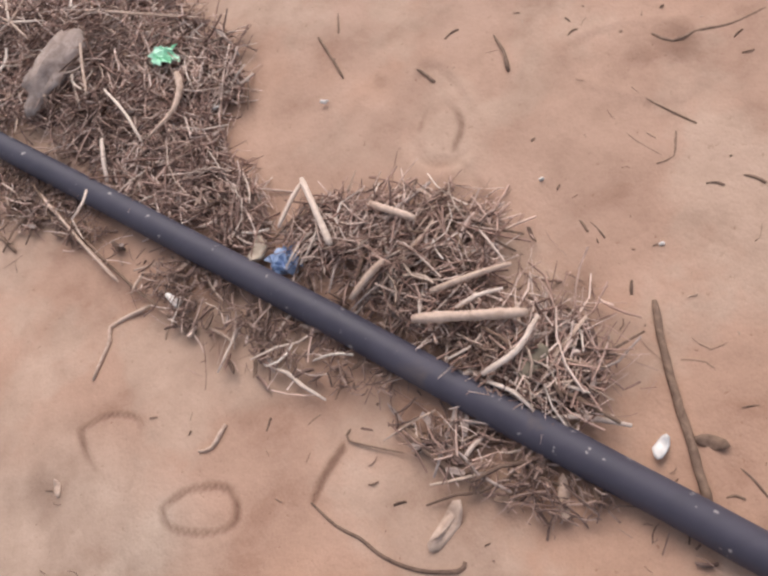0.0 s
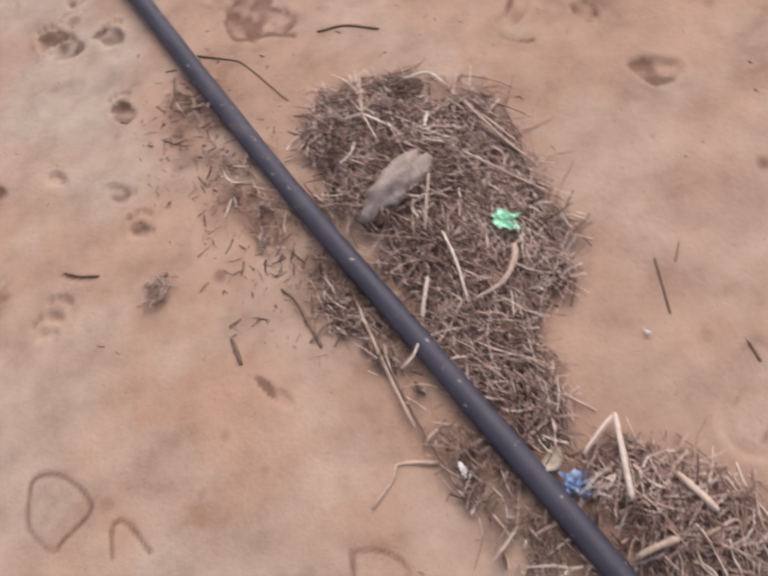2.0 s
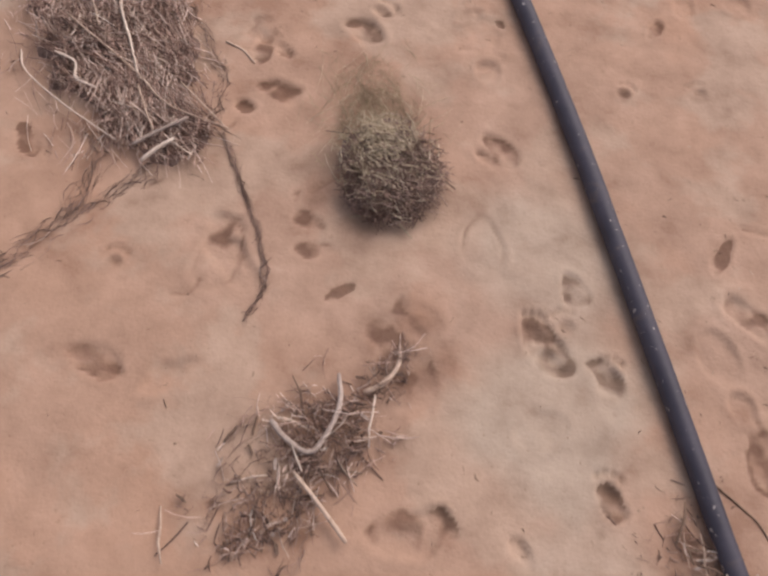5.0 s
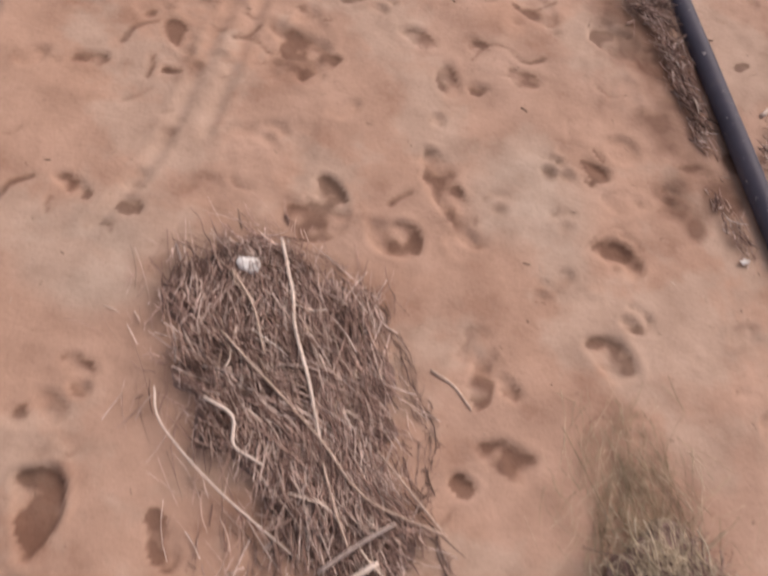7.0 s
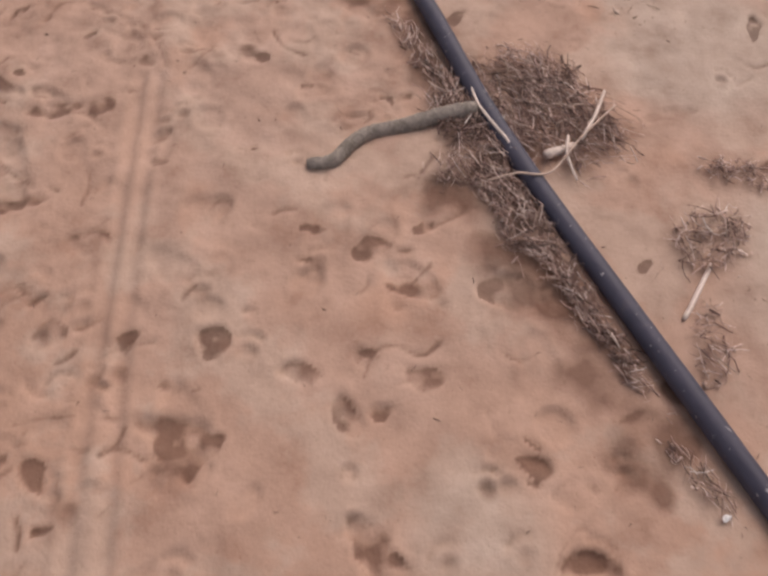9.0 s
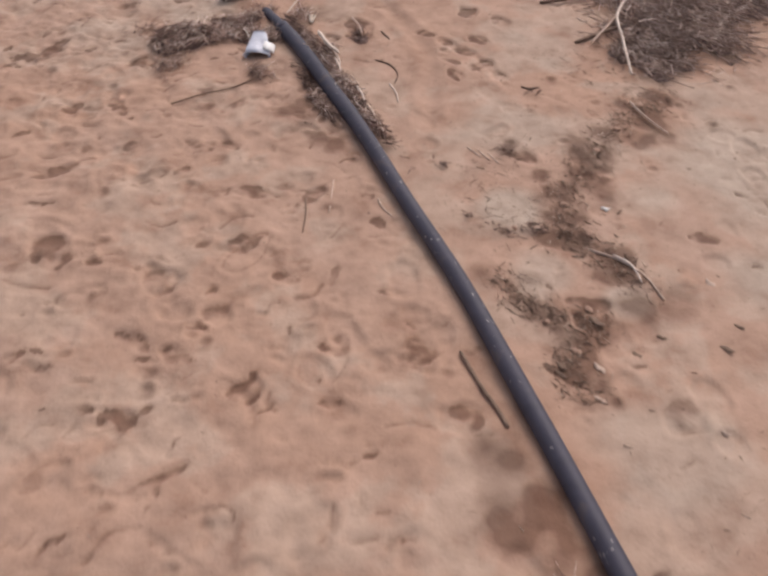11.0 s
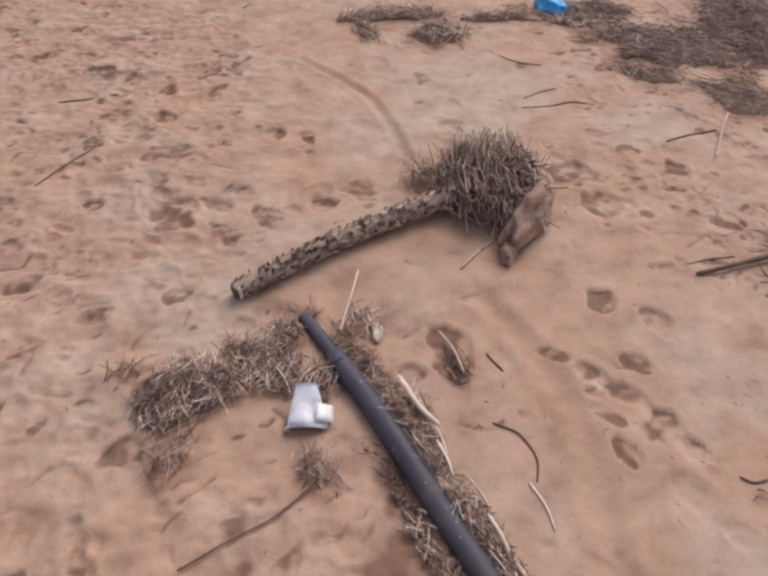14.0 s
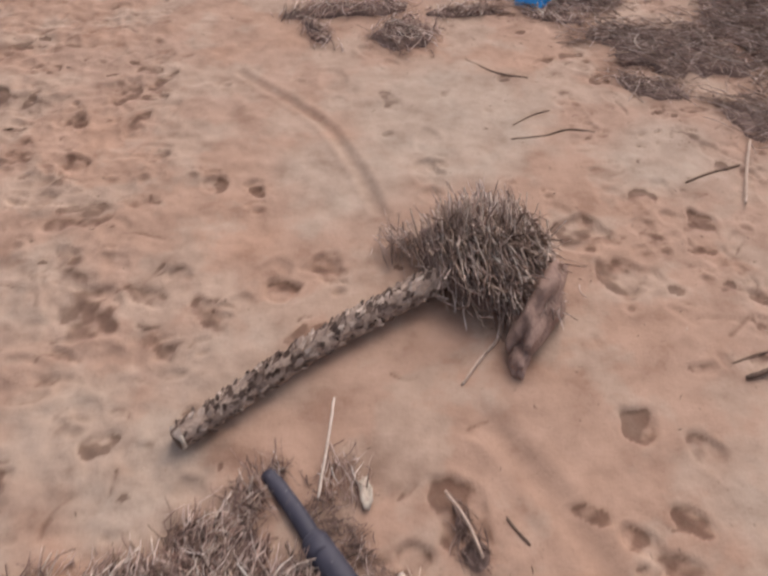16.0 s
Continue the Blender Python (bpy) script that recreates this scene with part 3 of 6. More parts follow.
def outline(x, y, turn, a, b, depth, strength):
    """The worn outline of an old shoe print: a thin, broken groove with darker sand in it."""
    w = window(x, y, 1.7 * max(a, b))
    dx, dy = XX[w] - x, YY[w] - y
    c, s = math.cos(turn), math.sin(turn)
    u, v = (dx * c + dy * s) / a, (-dx * s + dy * c) / b * (1 + 0.25 * np.clip((dx * c + dy * s) / a, -1, 1))
    rr = np.sqrt(u * u + v * v) * (1 + 0.16 * vnoise(XX[w], YY[w], 16.0, 29))
    line = np.exp(-((rr - 1.0) / 0.11) ** 2) * np.clip(0.30 + 2.2 * vnoise(XX[w], YY[w], 10.0, 30), 0, 1)
    GZ[w] += -depth * line + depth * 0.5 * np.exp(-((rr - 1.25) / 0.12) ** 2)
    DAMP_SHADE[w] = np.maximum(DAMP_SHADE[w], strength * line)


for x, y in ((2.66, -4.41), (2.91, -4.55), (0.70, -2.87), (1.10, -4.12), (1.31, -2.71), (0.82, -1.31), (0.87, -1.84), (-0.13, 0.78), (-0.11, 0.20), (0.12, 0.34), (-0.42, 1.22)):
    outline(x, y, rng.gauss(1.5, 0.4), rng.uniform(0.07, 0.10), rng.uniform(0.042, 0.055), 0.004, rng.uniform(0.35, 0.6))
furrow([(-0.02, -0.45), (-0.05, -1.03), (-0.06, -1.48), (-0.06, -1.82)], 0.024, 0.034)
furrow([(-0.07, -0.45), (-0.10, -1.09), (-0.13, -1.48), (-0.14, -1.88), (-0.20, -2.10)], 0.024, 0.034)
furrow([(-0.22, 4.25), (0.04, 3.88), (0.14, 3.60), (0.19, 3.31)], 0.032, 0.034)
furrow([(0.31, 2.52), (0.40, 2.32), (0.47, 2.13), (0.50, 1.96), (0.49, 1.77), (0.47, 1.5)], 0.050, 0.020)
furrow([(-0.50, 1.65), (-0.38, 1.70), (-0.28, 1.76), (-0.22, 1.82)], 0.016, 0.012)
furrow([(0.32, -2.63), (0.33, -2.75), (0.31, -2.85), (0.24, -2.98), (0.10, -3.10)], 0.018, 0.010)
furrow([(0.62, -2.55), (0.71, -2.69), (0.78, -2.82), (0.83, -2.95)], 0.012, 0.010)
furrow([(0.29, 1.97), (0.35, 1.90), (0.36, 1.83)], 0.012, 0.010)
for p in spline([(-0.22, 4.25, 0), (0.04, 3.88, 0), (0.14, 3.60, 0), (0.19, 3.31, 0)], 0.04):
    stain(p.x, p.y, 0.045, 0.26)
for line, wide in ((((1.42, 1.70, 0), (1.22, 1.52, 0), (1.02, 1.25, 0), (0.90, 1.07, 0), (0.86, 0.82, 0), (0.99, 0.72, 0), (1.06, 0.58, 0)), 0.07), (((0.63, 0.66, 0), (0.71, 0.51, 0), (0.86, 0.46, 0), (0.74, 0.31, 0), (0.82, 0.20, 0)), 0.06),
                   (((0.55, 0.05, 0), (0.66, -0.25, 0), (0.78, -0.55, 0), (0.83, -0.95, 0), (1.00, -1.38, 0), (1.15, -1.68, 0)), 0.075), (((0.20, 1.30, 0), (0.04, 1.60, 0), (0.02, 1.75, 0)), 0.06)):
    for p in spline(line, 0.035):
        stain(p.x + rng.gauss(0, wide * 0.8), p.y + rng.gauss(0, 0.03), rng.uniform(0.4, 1.3) * wide, rng.uniform(0.45, 0.95))
for p in spline([(2.10, -4.12, 0), (2.17, -4.35, 0), (2.26, -4.56, 0), (2.40, -4.86, 0)], 0.05):
    stain(p.x + rng.uniform(-0.04, 0.03), p.y, rng.uniform(0.03, 0.07), rng.uniform(0.25, 0.5))
for p in spline([(1.03, -3.43, 0), (0.99, -3.61, 0), (0.94, -3.73, 0), (0.91, -3.80, 0)], 0.03):
    stain(p.x, p.y, 0.03, 0.5)
for p in spline([(0.31, -2.66, 0), (0.32, -2.80, 0), (0.27, -2.93, 0), (0.10, -3.12, 0)], 0.03):
    stain(p.x, p.y, 0.032, 0.45)
for p in spline([(1.80, -3.36, 0), (1.92, -3.70, 0), (2.04, -4.02, 0)], 0.06):
    stain(p.x + rng.uniform(-0.05, 0.01), p.y, rng.uniform(0.03, 0.06), 0.5)
for x, y, q, s in ((1.52, -3.10, 0.26, 0.9), (1.45, -2.70, 0.26, 0.7), (1.62, -3.45, 0.16, 0.6), (0.70, 0.98, 0.14, 0.9), (0.98, 0.55, 0.10, 0.8), (0.75, 0.66, 0.12, 0.6), (-0.55, 2.44, 0.24, 0.6), (-0.68, 2.58, 0.20, 0.6), (-0.20, -2.17, 0.16, 0.5), (-0.85, 3.1, 0.25, 0.4), (-0.30, 2.75, 0.22, 0.5),
                   (1.80, 0.55, 0.55, 0.9), (1.60, 1.20, 0.45, 0.8), (1.55, -0.45, 0.35, 0.7), (1.75, -1.2, 0.4, 0.7), (0.50, 3.85, 0.50, 0.7), (0.10, 3.55, 0.30, 0.6), (1.30, -4.05, 0.30, 0.6), (1.75, -4.6, 0.35, 0.6),
                   (0.75, 1.45, 0.22, 0.5), (0.95, 2.1, 0.2, 0.5), (1.25, 3.5, 0.25, 0.6), (-0.9, 2.2, 0.25, 0.4), (0.88, -1.0, 0.12, 0.5), (0.70, -1.75, 0.18, 0.5), (0.95, 0.05, 0.20, 0.6)):
    silt(x, y, q, s)
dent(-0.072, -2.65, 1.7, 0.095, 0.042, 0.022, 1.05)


# sand slumps back into the deepest holes
HOLE = np.minimum(GZ - LEVEL, 0.0)
GZ += (-0.017 * np.tanh(-HOLE / 0.017)) - HOLE


def ground_z(x, y):
    i, j = int(np.searchsorted(GX, x)), int(np.searchsorted(GY, y))
    return float(GZ[i, j])


def build_ground():
    nx, ny = len(GX), len(GY)
    me = bpy.data.meshes.new("ground")
    co = np.stack([XX, YY, GZ], -1).reshape(-1, 3)
    i, j = np.meshgrid(np.arange(nx - 1), np.arange(ny - 1), indexing="ij")
    a = (i * ny + j).ravel()
    quads = np.stack([a, a + ny, a + ny + 1, a + 1], 1)
    me.vertices.add(len(co))
    me.vertices.foreach_set("co", co.ravel())
    me.loops.add(quads.size)
    me.loops.foreach_set("vertex_index", quads.ravel())
    me.polygons.add(len(quads))
    me.polygons.foreach_set("loop_start", np.arange(0, quads.size, 4))
    me.polygons.foreach_set("use_smooth", np.ones(len(quads), bool))
    me.update(calc_edges=True)
    me.attributes.new("damp_dark", 'FLOAT', 'POINT').data.foreach_set("value", DAMP_SHADE.ravel())
    me.attributes.new("silt", 'FLOAT', 'POINT').data.foreach_set("value", SILT.ravel())
    me.materials.append(SAND)
    tagged(new("ground", me), "damp pinkish tan sand trodden with footprints and paw prints", "ground", kind="structure")


build_ground()

# ---- the pipe ----
MOUNDS = []


def top_z(x, y):
    """The height of the ground or of the litter that lies on it."""
    z = ground_z(x, y)
    best = 0.0
    for cx, cy, a, b, turn, h in MOUNDS:
        c, s = math.cos(turn), math.sin(turn)
        u, v = ((x - cx) * c + (y - cy) * s) / a, (-(x - cx) * s + (y - cy) * c) / b
        best = max(best, h * max(0.0, 1 - u * u - v * v) ** 0.5)
    return z + best


def hose():
    R = 0.0265
    course = [(2.86, -6.1), (2.70, -5.55), (2.55, -5.12), (2.49, -4.96), (2.41, -4.75), (2.33, -4.535), (2.20, -4.20), (2.06, -3.84), (1.89, -3.37), (1.747, -2.96),
              (1.635, -2.64), (1.46, -2.18), (1.18, -1.49), (0.90, -0.78), (0.76, -0.27), (0.53, 0.52), (0.36, 1.01), (0.21, 1.43), (0.12, 1.65), (-0.04, 2.03), (-0.14, 2.23)]
    path = []
    for k, p in enumerate(spline([(x, y, 0) for x, y in course], 0.014)):
        wob = 0.004 * float(vnoise(p.y, 0.0, 3.0, 3))
        path.append(Vector((p.x + wob, p.y, 0.0)))
    hs = [ground_z(p.x, p.y) for p in path]
    hs = np.convolve(np.pad(hs, 40, mode="edge"), np.ones(81) / 81, "valid")
    for p, h in zip(path, hs):
        p.z = h + R * 0.80
    holder = new("water_pipe")
    holder.location = (path[0].x, path[0].y, 0)
    shift = Vector((-path[0].x, -path[0].y, 0))
    v, f = tube([p + shift for p in path], lambda t: R * (0.84 + 0.16 * max(0.0, min(1.0, (t - 0.30) / 0.15)) + 0.05 * float(vnoise(t * 600, 3.0, 0.12, 4)) + 0.20 * max(0.0, min(1.0, (t - 0.86) / 0.08))), 22, 0.012, 1.0, 3)
    run = mesh_object("pipe_run", v, f, PIPE, parent=holder)
    tagged(holder, "long black plastic water pipe lying across the sand", "pipe")
    a = path[-1]
    tip = [a + Vector((0.012, -0.03, 0)), a + Vector((-0.03, 0.07, -0.004)), a + Vector((-0.09, 0.19, -0.014))]
    v, f = tube([p + shift for p in spline(tip, 0.012)], lambda t: 0.0225 - 0.002 * t, 18, 0.02, 0.95, 5)
    tagged(mesh_object("pipe_end", v, f, PIPE, parent=holder), "narrower black pipe end sunk in sand")
    v, f = tube([p + shift for p in spline([a + Vector((0.014, -0.035, 0)), a, a + Vector((-0.006, 0.012, 0))], 0.008)], lambda t: 0.033 - 0.008 * t * t, 20, 0.02, 1.0, 6)
    mesh_object("collar", v, f, PIPE, parent=run)


hose()


# ---- drift litter ----
def straws(centres, length, radius, lie, spread, lift, seed, bend=0.07, tilt=0.20, sides=3, base=None):
    """Many bent, tapered straws as one set of vertices and faces. centres: rows of x, y, z."""
    r = np.random.RandomState(seed)
    n, K = len(centres), 4
    L = length[0] + (length[1] - length[0]) * r.rand(n) ** 1.9
    R = radius[0] + (radius[1] - radius[0]) * r.rand(n) ** 2.0
    cc = np.array(centres, float)
    a = lie + spread * (r.rand(n) - 0.5) * 2 + 0.9 * min(1.0, spread) * 2 * vnoise(cc[:, 0], cc[:, 1], 7.0, seed % 9)
    t = tilt * r.randn(n)
    d = np.stack([np.cos(a) * np.cos(t), np.sin(a) * np.cos(t), np.sin(t)], 1)
    side = np.stack([-np.sin(a), np.cos(a), np.zeros(n)], 1)
    up = np.cross(d, side)
    curve = bend * r.randn(n) * L
    curl = 0.05 * r.randn(n) * L
    c = np.array(centres, float)
    c[:, 2] += lift * r.rand(n)
    s = np.linspace(-0.5, 0.5, K)
    verts = np.zeros((n, K, sides, 3))
    for k in range(K):
        w = 4 * s[k] * s[k] - 0.5
        p = c + d * (s[k] * L)[:, None] + side * (curve * w)[:, None] + up * (curl * w)[:, None]
        q = R * (1.0 - 0.55 * abs(s[k]) * 2 * r.rand(n))
        for m in range(sides):
            g = 2 * math.pi * m / sides
            verts[:, k, m] = p + side * (q * math.cos(g))[:, None] + up * (q * math.sin(g))[:, None]
    quad = []
    for k in range(K - 1):
        for m in range(sides):
            m2 = (m + 1) % sides
            quad.append((k * sides + m, k * sides + m2, (k + 1) * sides + m2, (k + 1) * sides + m))
    quad = np.array(quad)
    faces = (np.arange(n)[:, None, None] * (K * sides) + quad[None]).reshape(-1, 4)
    return verts.reshape(-1, 3), faces


def quad_mesh(name, verts, faces, mat, parent=None):
    me = bpy.data.meshes.new(name)
    me.vertices.add(len(verts))
    me.vertices.foreach_set("co", np.asarray(verts, float).ravel())
    me.loops.add(faces.size)
    me.loops.foreach_set("vertex_index", np.asarray(faces).ravel())
    me.polygons.add(len(faces))
    me.polygons.foreach_set("loop_start", np.arange(0, faces.size, 4))
    me.polygons.foreach_set("use_smooth", np.ones(len(faces), bool))
    me.update(calc_edges=True)
    me.materials.append(mat)
    ob = new(name, me)
    ob.parent = parent
    return ob


def join(sets):
    verts, faces, at = [], [], 0
    for v, f in sets:
        verts.append(v)
        faces.append(np.asarray(f) + at)
        at += len(v)
    return np.concatenate(verts), np.concatenate(faces)


def scatter(oval, n, r, edge=0.9):
    """Random places in an oval (x, y, a, b, turn, height), denser towards the middle, with a ragged outline."""
    cx, cy, a, b, turn, h = oval
    out = []
    c, s = math.cos(turn), math.sin(turn)
    while len(out) < n:
        u, v = r.uniform(-1.4, 1.4), r.uniform(-1.4, 1.4)
        q = math.hypot(u, v)
        x, y = cx + u * a * c - v * b * s, cy + u * a * s + v * b * c
        limit = edge + 0.55 * float(vnoise(x, y, 9.0, 6)) + 0.3 * float(vnoise(x, y, 24.0, 8))
        if float(vnoise(x, y, 26.0, 19)) < -0.2 and r.random() < 0.6:
            continue
        if q < limit or (q < limit + 0.35 and r.random() < 0.08):
            z = top_z(x, y)
            out.append((x, y, z))
    return out


def litter_bed(oval, seed, parent, origin):
    """The dark, matted heap under the straw."""
    cx, cy, a, b, turn, h = oval
    c, s = math.cos(turn), math.sin(turn)
    verts, faces, rings, sides = [], [], 9, 44
    for i in range(rings + 1):
        q = i / rings * 0.84
        for k in range(sides):
            g = 2 * math.pi * k / sides
            u, v = q * math.cos(g), q * math.sin(g)
            x, y = cx + u * a * c - v * b * s, cy + u * a * s + v * b * c
            k2 = 1 + 0.6 * float(vnoise(x, y, 9.0, 6)) + 0.35 * float(vnoise(x, y, 24.0, 8))
            u, v = u * k2, v * k2
            x, y = cx + u * a * c - v * b * s, cy + u * a * s + v * b * c
            z = ground_z(x, y) + h * 0.7 * max(0.0, 1 - q * q) ** 0.5 + 0.012 * float(vnoise(x, y, 40.0, seed)) - (0.014 if i == rings else 0.0)
            verts.append((x - origin[0], y - origin[1], z))
    for i in range(rings):
        for k in range(sides):
            k2 = (k + 1) % sides
            faces.append((i * sides + k, (i + 1) * sides + k, (i + 1) * sides + k2, i * sides + k2))
    return mesh_object("litter_bed", verts, faces, HUMUS, parent=parent)


def straw_mat(label, ovals, density, length, radius, lie, spread, seed, mat=None, bed=True, category="plant litter", lift=0.02, bend=0.07, tilt=0.2, edge=0.9, pale=0.030, pieces=None):
    """A heap of washed-up straw: the straws are one mesh, the dark bed under each heap a part of it."""
    r = random.Random(seed)
    ovals = [(*o[:5], o[5] * 0.62) for o in ovals]
    for o in ovals:
        MOUNDS.append(o)
    x0, y0 = ovals[0][0], ovals[0][1]
    sets = []
    for k, o in enumerate(ovals):
        n = int(density * math.pi * o[2] * o[3])
        pts = np.array(scatter(o, n, r, edge))
        pts[:, 0] -= x0
        pts[:, 1] -= y0
        sets.append(straws(pts, length, radius, lie, spread, lift, seed + k, bend, tilt))
        sets.append(straws(pts[::9], (0.008, 0.035), (radius[1] * 0.8, radius[1] * 1.9), lie, 3.0, lift * 0.6, seed + k + 50, 0.07, 0.2))
    v, f = join(sets)
    heap = quad_mesh("straw_heap", v, f, mat or STRAW)
    heap.location = (x0, y0, 0)
    tagged(heap, label, category, kind="stuff")
    if mat in (None, GREY_STRAW):
        sets = []
        for k, o in enumerate(ovals):
            n = int(density * pale * math.pi * o[2] * o[3]) + 2
            pts = np.array(scatter((*o[:2], o[2] * 0.72, o[3] * 0.72, *o[4:]), n, r, edge))
            pts[:, 0] -= x0
            pts[:, 1] -= y0
            sets.append(straws(pts, (0.04, length[1] * 0.95), (0.0011, 0.0031), lie, spread * 1.2, lift * 1.15, seed + k + 70, 0.14, 0.16))
        v, f = join(sets)
        tagged(quad_mesh("dry_straw", v, f, PALE, heap), "longer bleached stalks", kind="stuff")
    if bed:
        for k, o in enumerate(ovals):
            litter_bed(o, seed + k, heap, (x0, y0))
    if pieces:
        heap_pieces(heap, ovals, *pieces, lie, min(1.5, spread * 1.2), seed + 300)
    return heap


PIECES = {}


def piece_mesh(kind, k, mat):
    """One of a few shared meshes: a bent stalk with a split end, or a torn flake."""
    key = (kind, k, mat.name)
    if key not in PIECES:
        r = random.Random(900 + k)
        if kind == "stalk":
            long, wide = r.uniform(0.045, 0.115), r.uniform(0.0016, 0.0034)
            path = [Vector((long * (t - 0.5), r.uniform(-0.05, 0.05) * long, r.uniform(0, 0.04) * long)) for t in (0, 0.35, 0.62, 1.0)]
            v, f = tube(path, lambda t: wide * (0.65 if t in (0.0, 1.0) else 1.0), 6, 0.3, 0.75, k)
        else:
            long, wide, n = r.uniform(0.012, 0.034), r.uniform(0.005, 0.011), 7
            rim = [r.uniform(0.6, 1.15) for _ in range(n)]
            v, f = [], []
            for z in (0.0014, -0.0014):
                for m in range(n):
                    g = 2 * math.pi * m / n
                    u, w = rim[m] * math.cos(g), rim[m] * math.sin(g)
                    v.append(Vector((u * long * 0.5, w * wide * 0.5, z + 0.18 * long * u * u * (0.5 + 0.5 * (k % 2)))))
            f.append(tuple(range(n)))
            f.append(tuple(range(2 * n - 1, n - 1, -1)))
            f += [(m, m + n, (m + 1) % n + n, (m + 1) % n) for m in range(n)]
        me = bpy.data.meshes.new(kind)
        me.from_pydata([tuple(p) for p in v], [], f)
        me.materials.append(mat)
        me.polygons.foreach_set("use_smooth", [kind == "stalk"] * len(me.polygons))
        me.update()
        PIECES[key] = me
    return PIECES[key]


def heap_pieces(heap, ovals, stalks, flakes, lie, spread, seed, high=0.012):
    """Single stalks and flakes that can be picked out on top of a heap."""
    r = random.Random(seed)
    areas = [o[2] * o[3] for o in ovals]
    for kind, count, mats in (("stalk", stalks, (REED, BLEACHED, TWIG, DARK_TWIG, DRIFTWOOD)), ("flake", flakes, (TWIG, DARK_TWIG, HUMUS, DRIFTWOOD))):
        for _ in range(count):
            o = r.choices(ovals, areas)[0]
            x, y, z = scatter((*o[:2], o[2] * 0.9, o[3] * 0.9, *o[4:]), 1, r, 0.9)[0]
            ob = new(kind, piece_mesh(kind, r.randrange(7), r.choice(mats)))
            ob.parent = heap
            turn = math.degrees(lie + r.uniform(-spread, spread)) if kind == "stalk" else r.uniform(0, 360)
            ob.matrix_local = pose(x - heap.location.x, y - heap.location.y, z + high * r.uniform(0.3, 1.0), r.uniform(-14, 14), r.uniform(-10, 10), turn)


def trail(label, points, width, n, length, radius, mat, seed, spread=0.5, name="litter_trail"):
    """A thin line of fibres lying along a curve."""
    r = random.Random(seed)
    path = spline([(x, y, 0) for x, y in points], 0.02)
    sets = []
    x0, y0 = points[0]
    for k in range(len(path) - 1):
        d = path[k + 1] - path[k]
        m = max(1, int(n / len(path)))
        pts = []
        for _ in range(m):
            x = path[k].x + r.gauss(0, width * 0.5)
            y = path[k].y + r.gauss(0, width * 0.5)
            pts.append((x - x0, y - y0, top_z(x, y)))
        sets.append(straws(pts, length, radius, math.atan2(d.y, d.x), spread, 0.005, seed + k, 0.03 if spread > 1 else 0.20, 0.08))
    v, f = join(sets)
    ob = quad_mesh(name, v, f, mat)
    ob.location = (x0, y0, 0)
    return tagged(ob, label, "plant litter", kind="stuff")


def stick(label, points, r0, r1, mat, z=0.0, name="stick", sides=8, rough=0.15, knots=0, group="", seed=1):
    """A bent, tapering stick that lies on the ground or the litter; z lifts it."""
    pts = [(x, y, top_z(x, y) + max(r0, r1) * 0.55 + z * 1.9) for x, y in points]
    if len(pts) <= 3:
        za, zb = pts[0][2], pts[-1][2]
        up = max(0.0, max(p[2] - (za + (zb - za) * k / (len(pts) - 1)) for k, p in enumerate(pts))) * 0.7
        pts = [(p[0], p[1], za + (zb - za) * k / (len(pts) - 1) + up) for k, p in enumerate(pts)]
    x0, y0, z0 = pts[0]
    path = spline([(x - x0, y - y0, q - z0) for x, y, q in pts], 0.012)
    n = len(path)
    for k, p in enumerate(path):
        p.x += 0.0015 * float(vnoise(k, seed, 0.4, 2))
        p.y += 0.0015 * float(vnoise(k, seed, 0.4, 5))

    def radius(t):
        q = (r0 + (r1 - r0) * t) * 0.92
        if knots:
            q *= 1 + 0.22 * math.exp(-(((t * knots) % 1.0 - 0.5) * 14) ** 2)
        if t < 0.001 or t > 0.999:
            q *= 0.7
        return q
    v, f = tube(path, radius, sides, rough, 1.0, seed)
    ob = mesh_object(name, v, f, mat)
    ob.location = (x0, y0, z0)
    return tagged(ob, label, name.replace("_", " "), group)


def lump(name, label, at, size, mat, turn=0.0, rough=0.3, seed=0, category="", detail=3, scale=3.0, parent=None):
    """An uneven lump with its base sunk a little."""
    bm = bmesh.new()
    bmesh.ops.create_icosphere(bm, subdivisions=detail, radius=1.0)
    off = Vector((seed * 7.3, seed * 3.1, seed * 1.7))
    for v in bm.verts:
        k = 1 + rough * noise.fractal(v.co * scale * 0.5 + off, 1.0, 2.0, 4)
        v.co = Vector((v.co.x * size[0], v.co.y * size[1], v.co.z * size[2])) * k
    me = bpy.data.meshes.new(name)
    bm.to_mesh(me)
    bm.free()
    me.materials.append(mat)
    for p in me.polygons:
        p.use_smooth = True
    ob = new(name, me)
    ob.matrix_world = pose(*at, 0, 0, math.degrees(turn))
    ob.parent = parent
    if label:
        tagged(ob, label, category)
    return ob


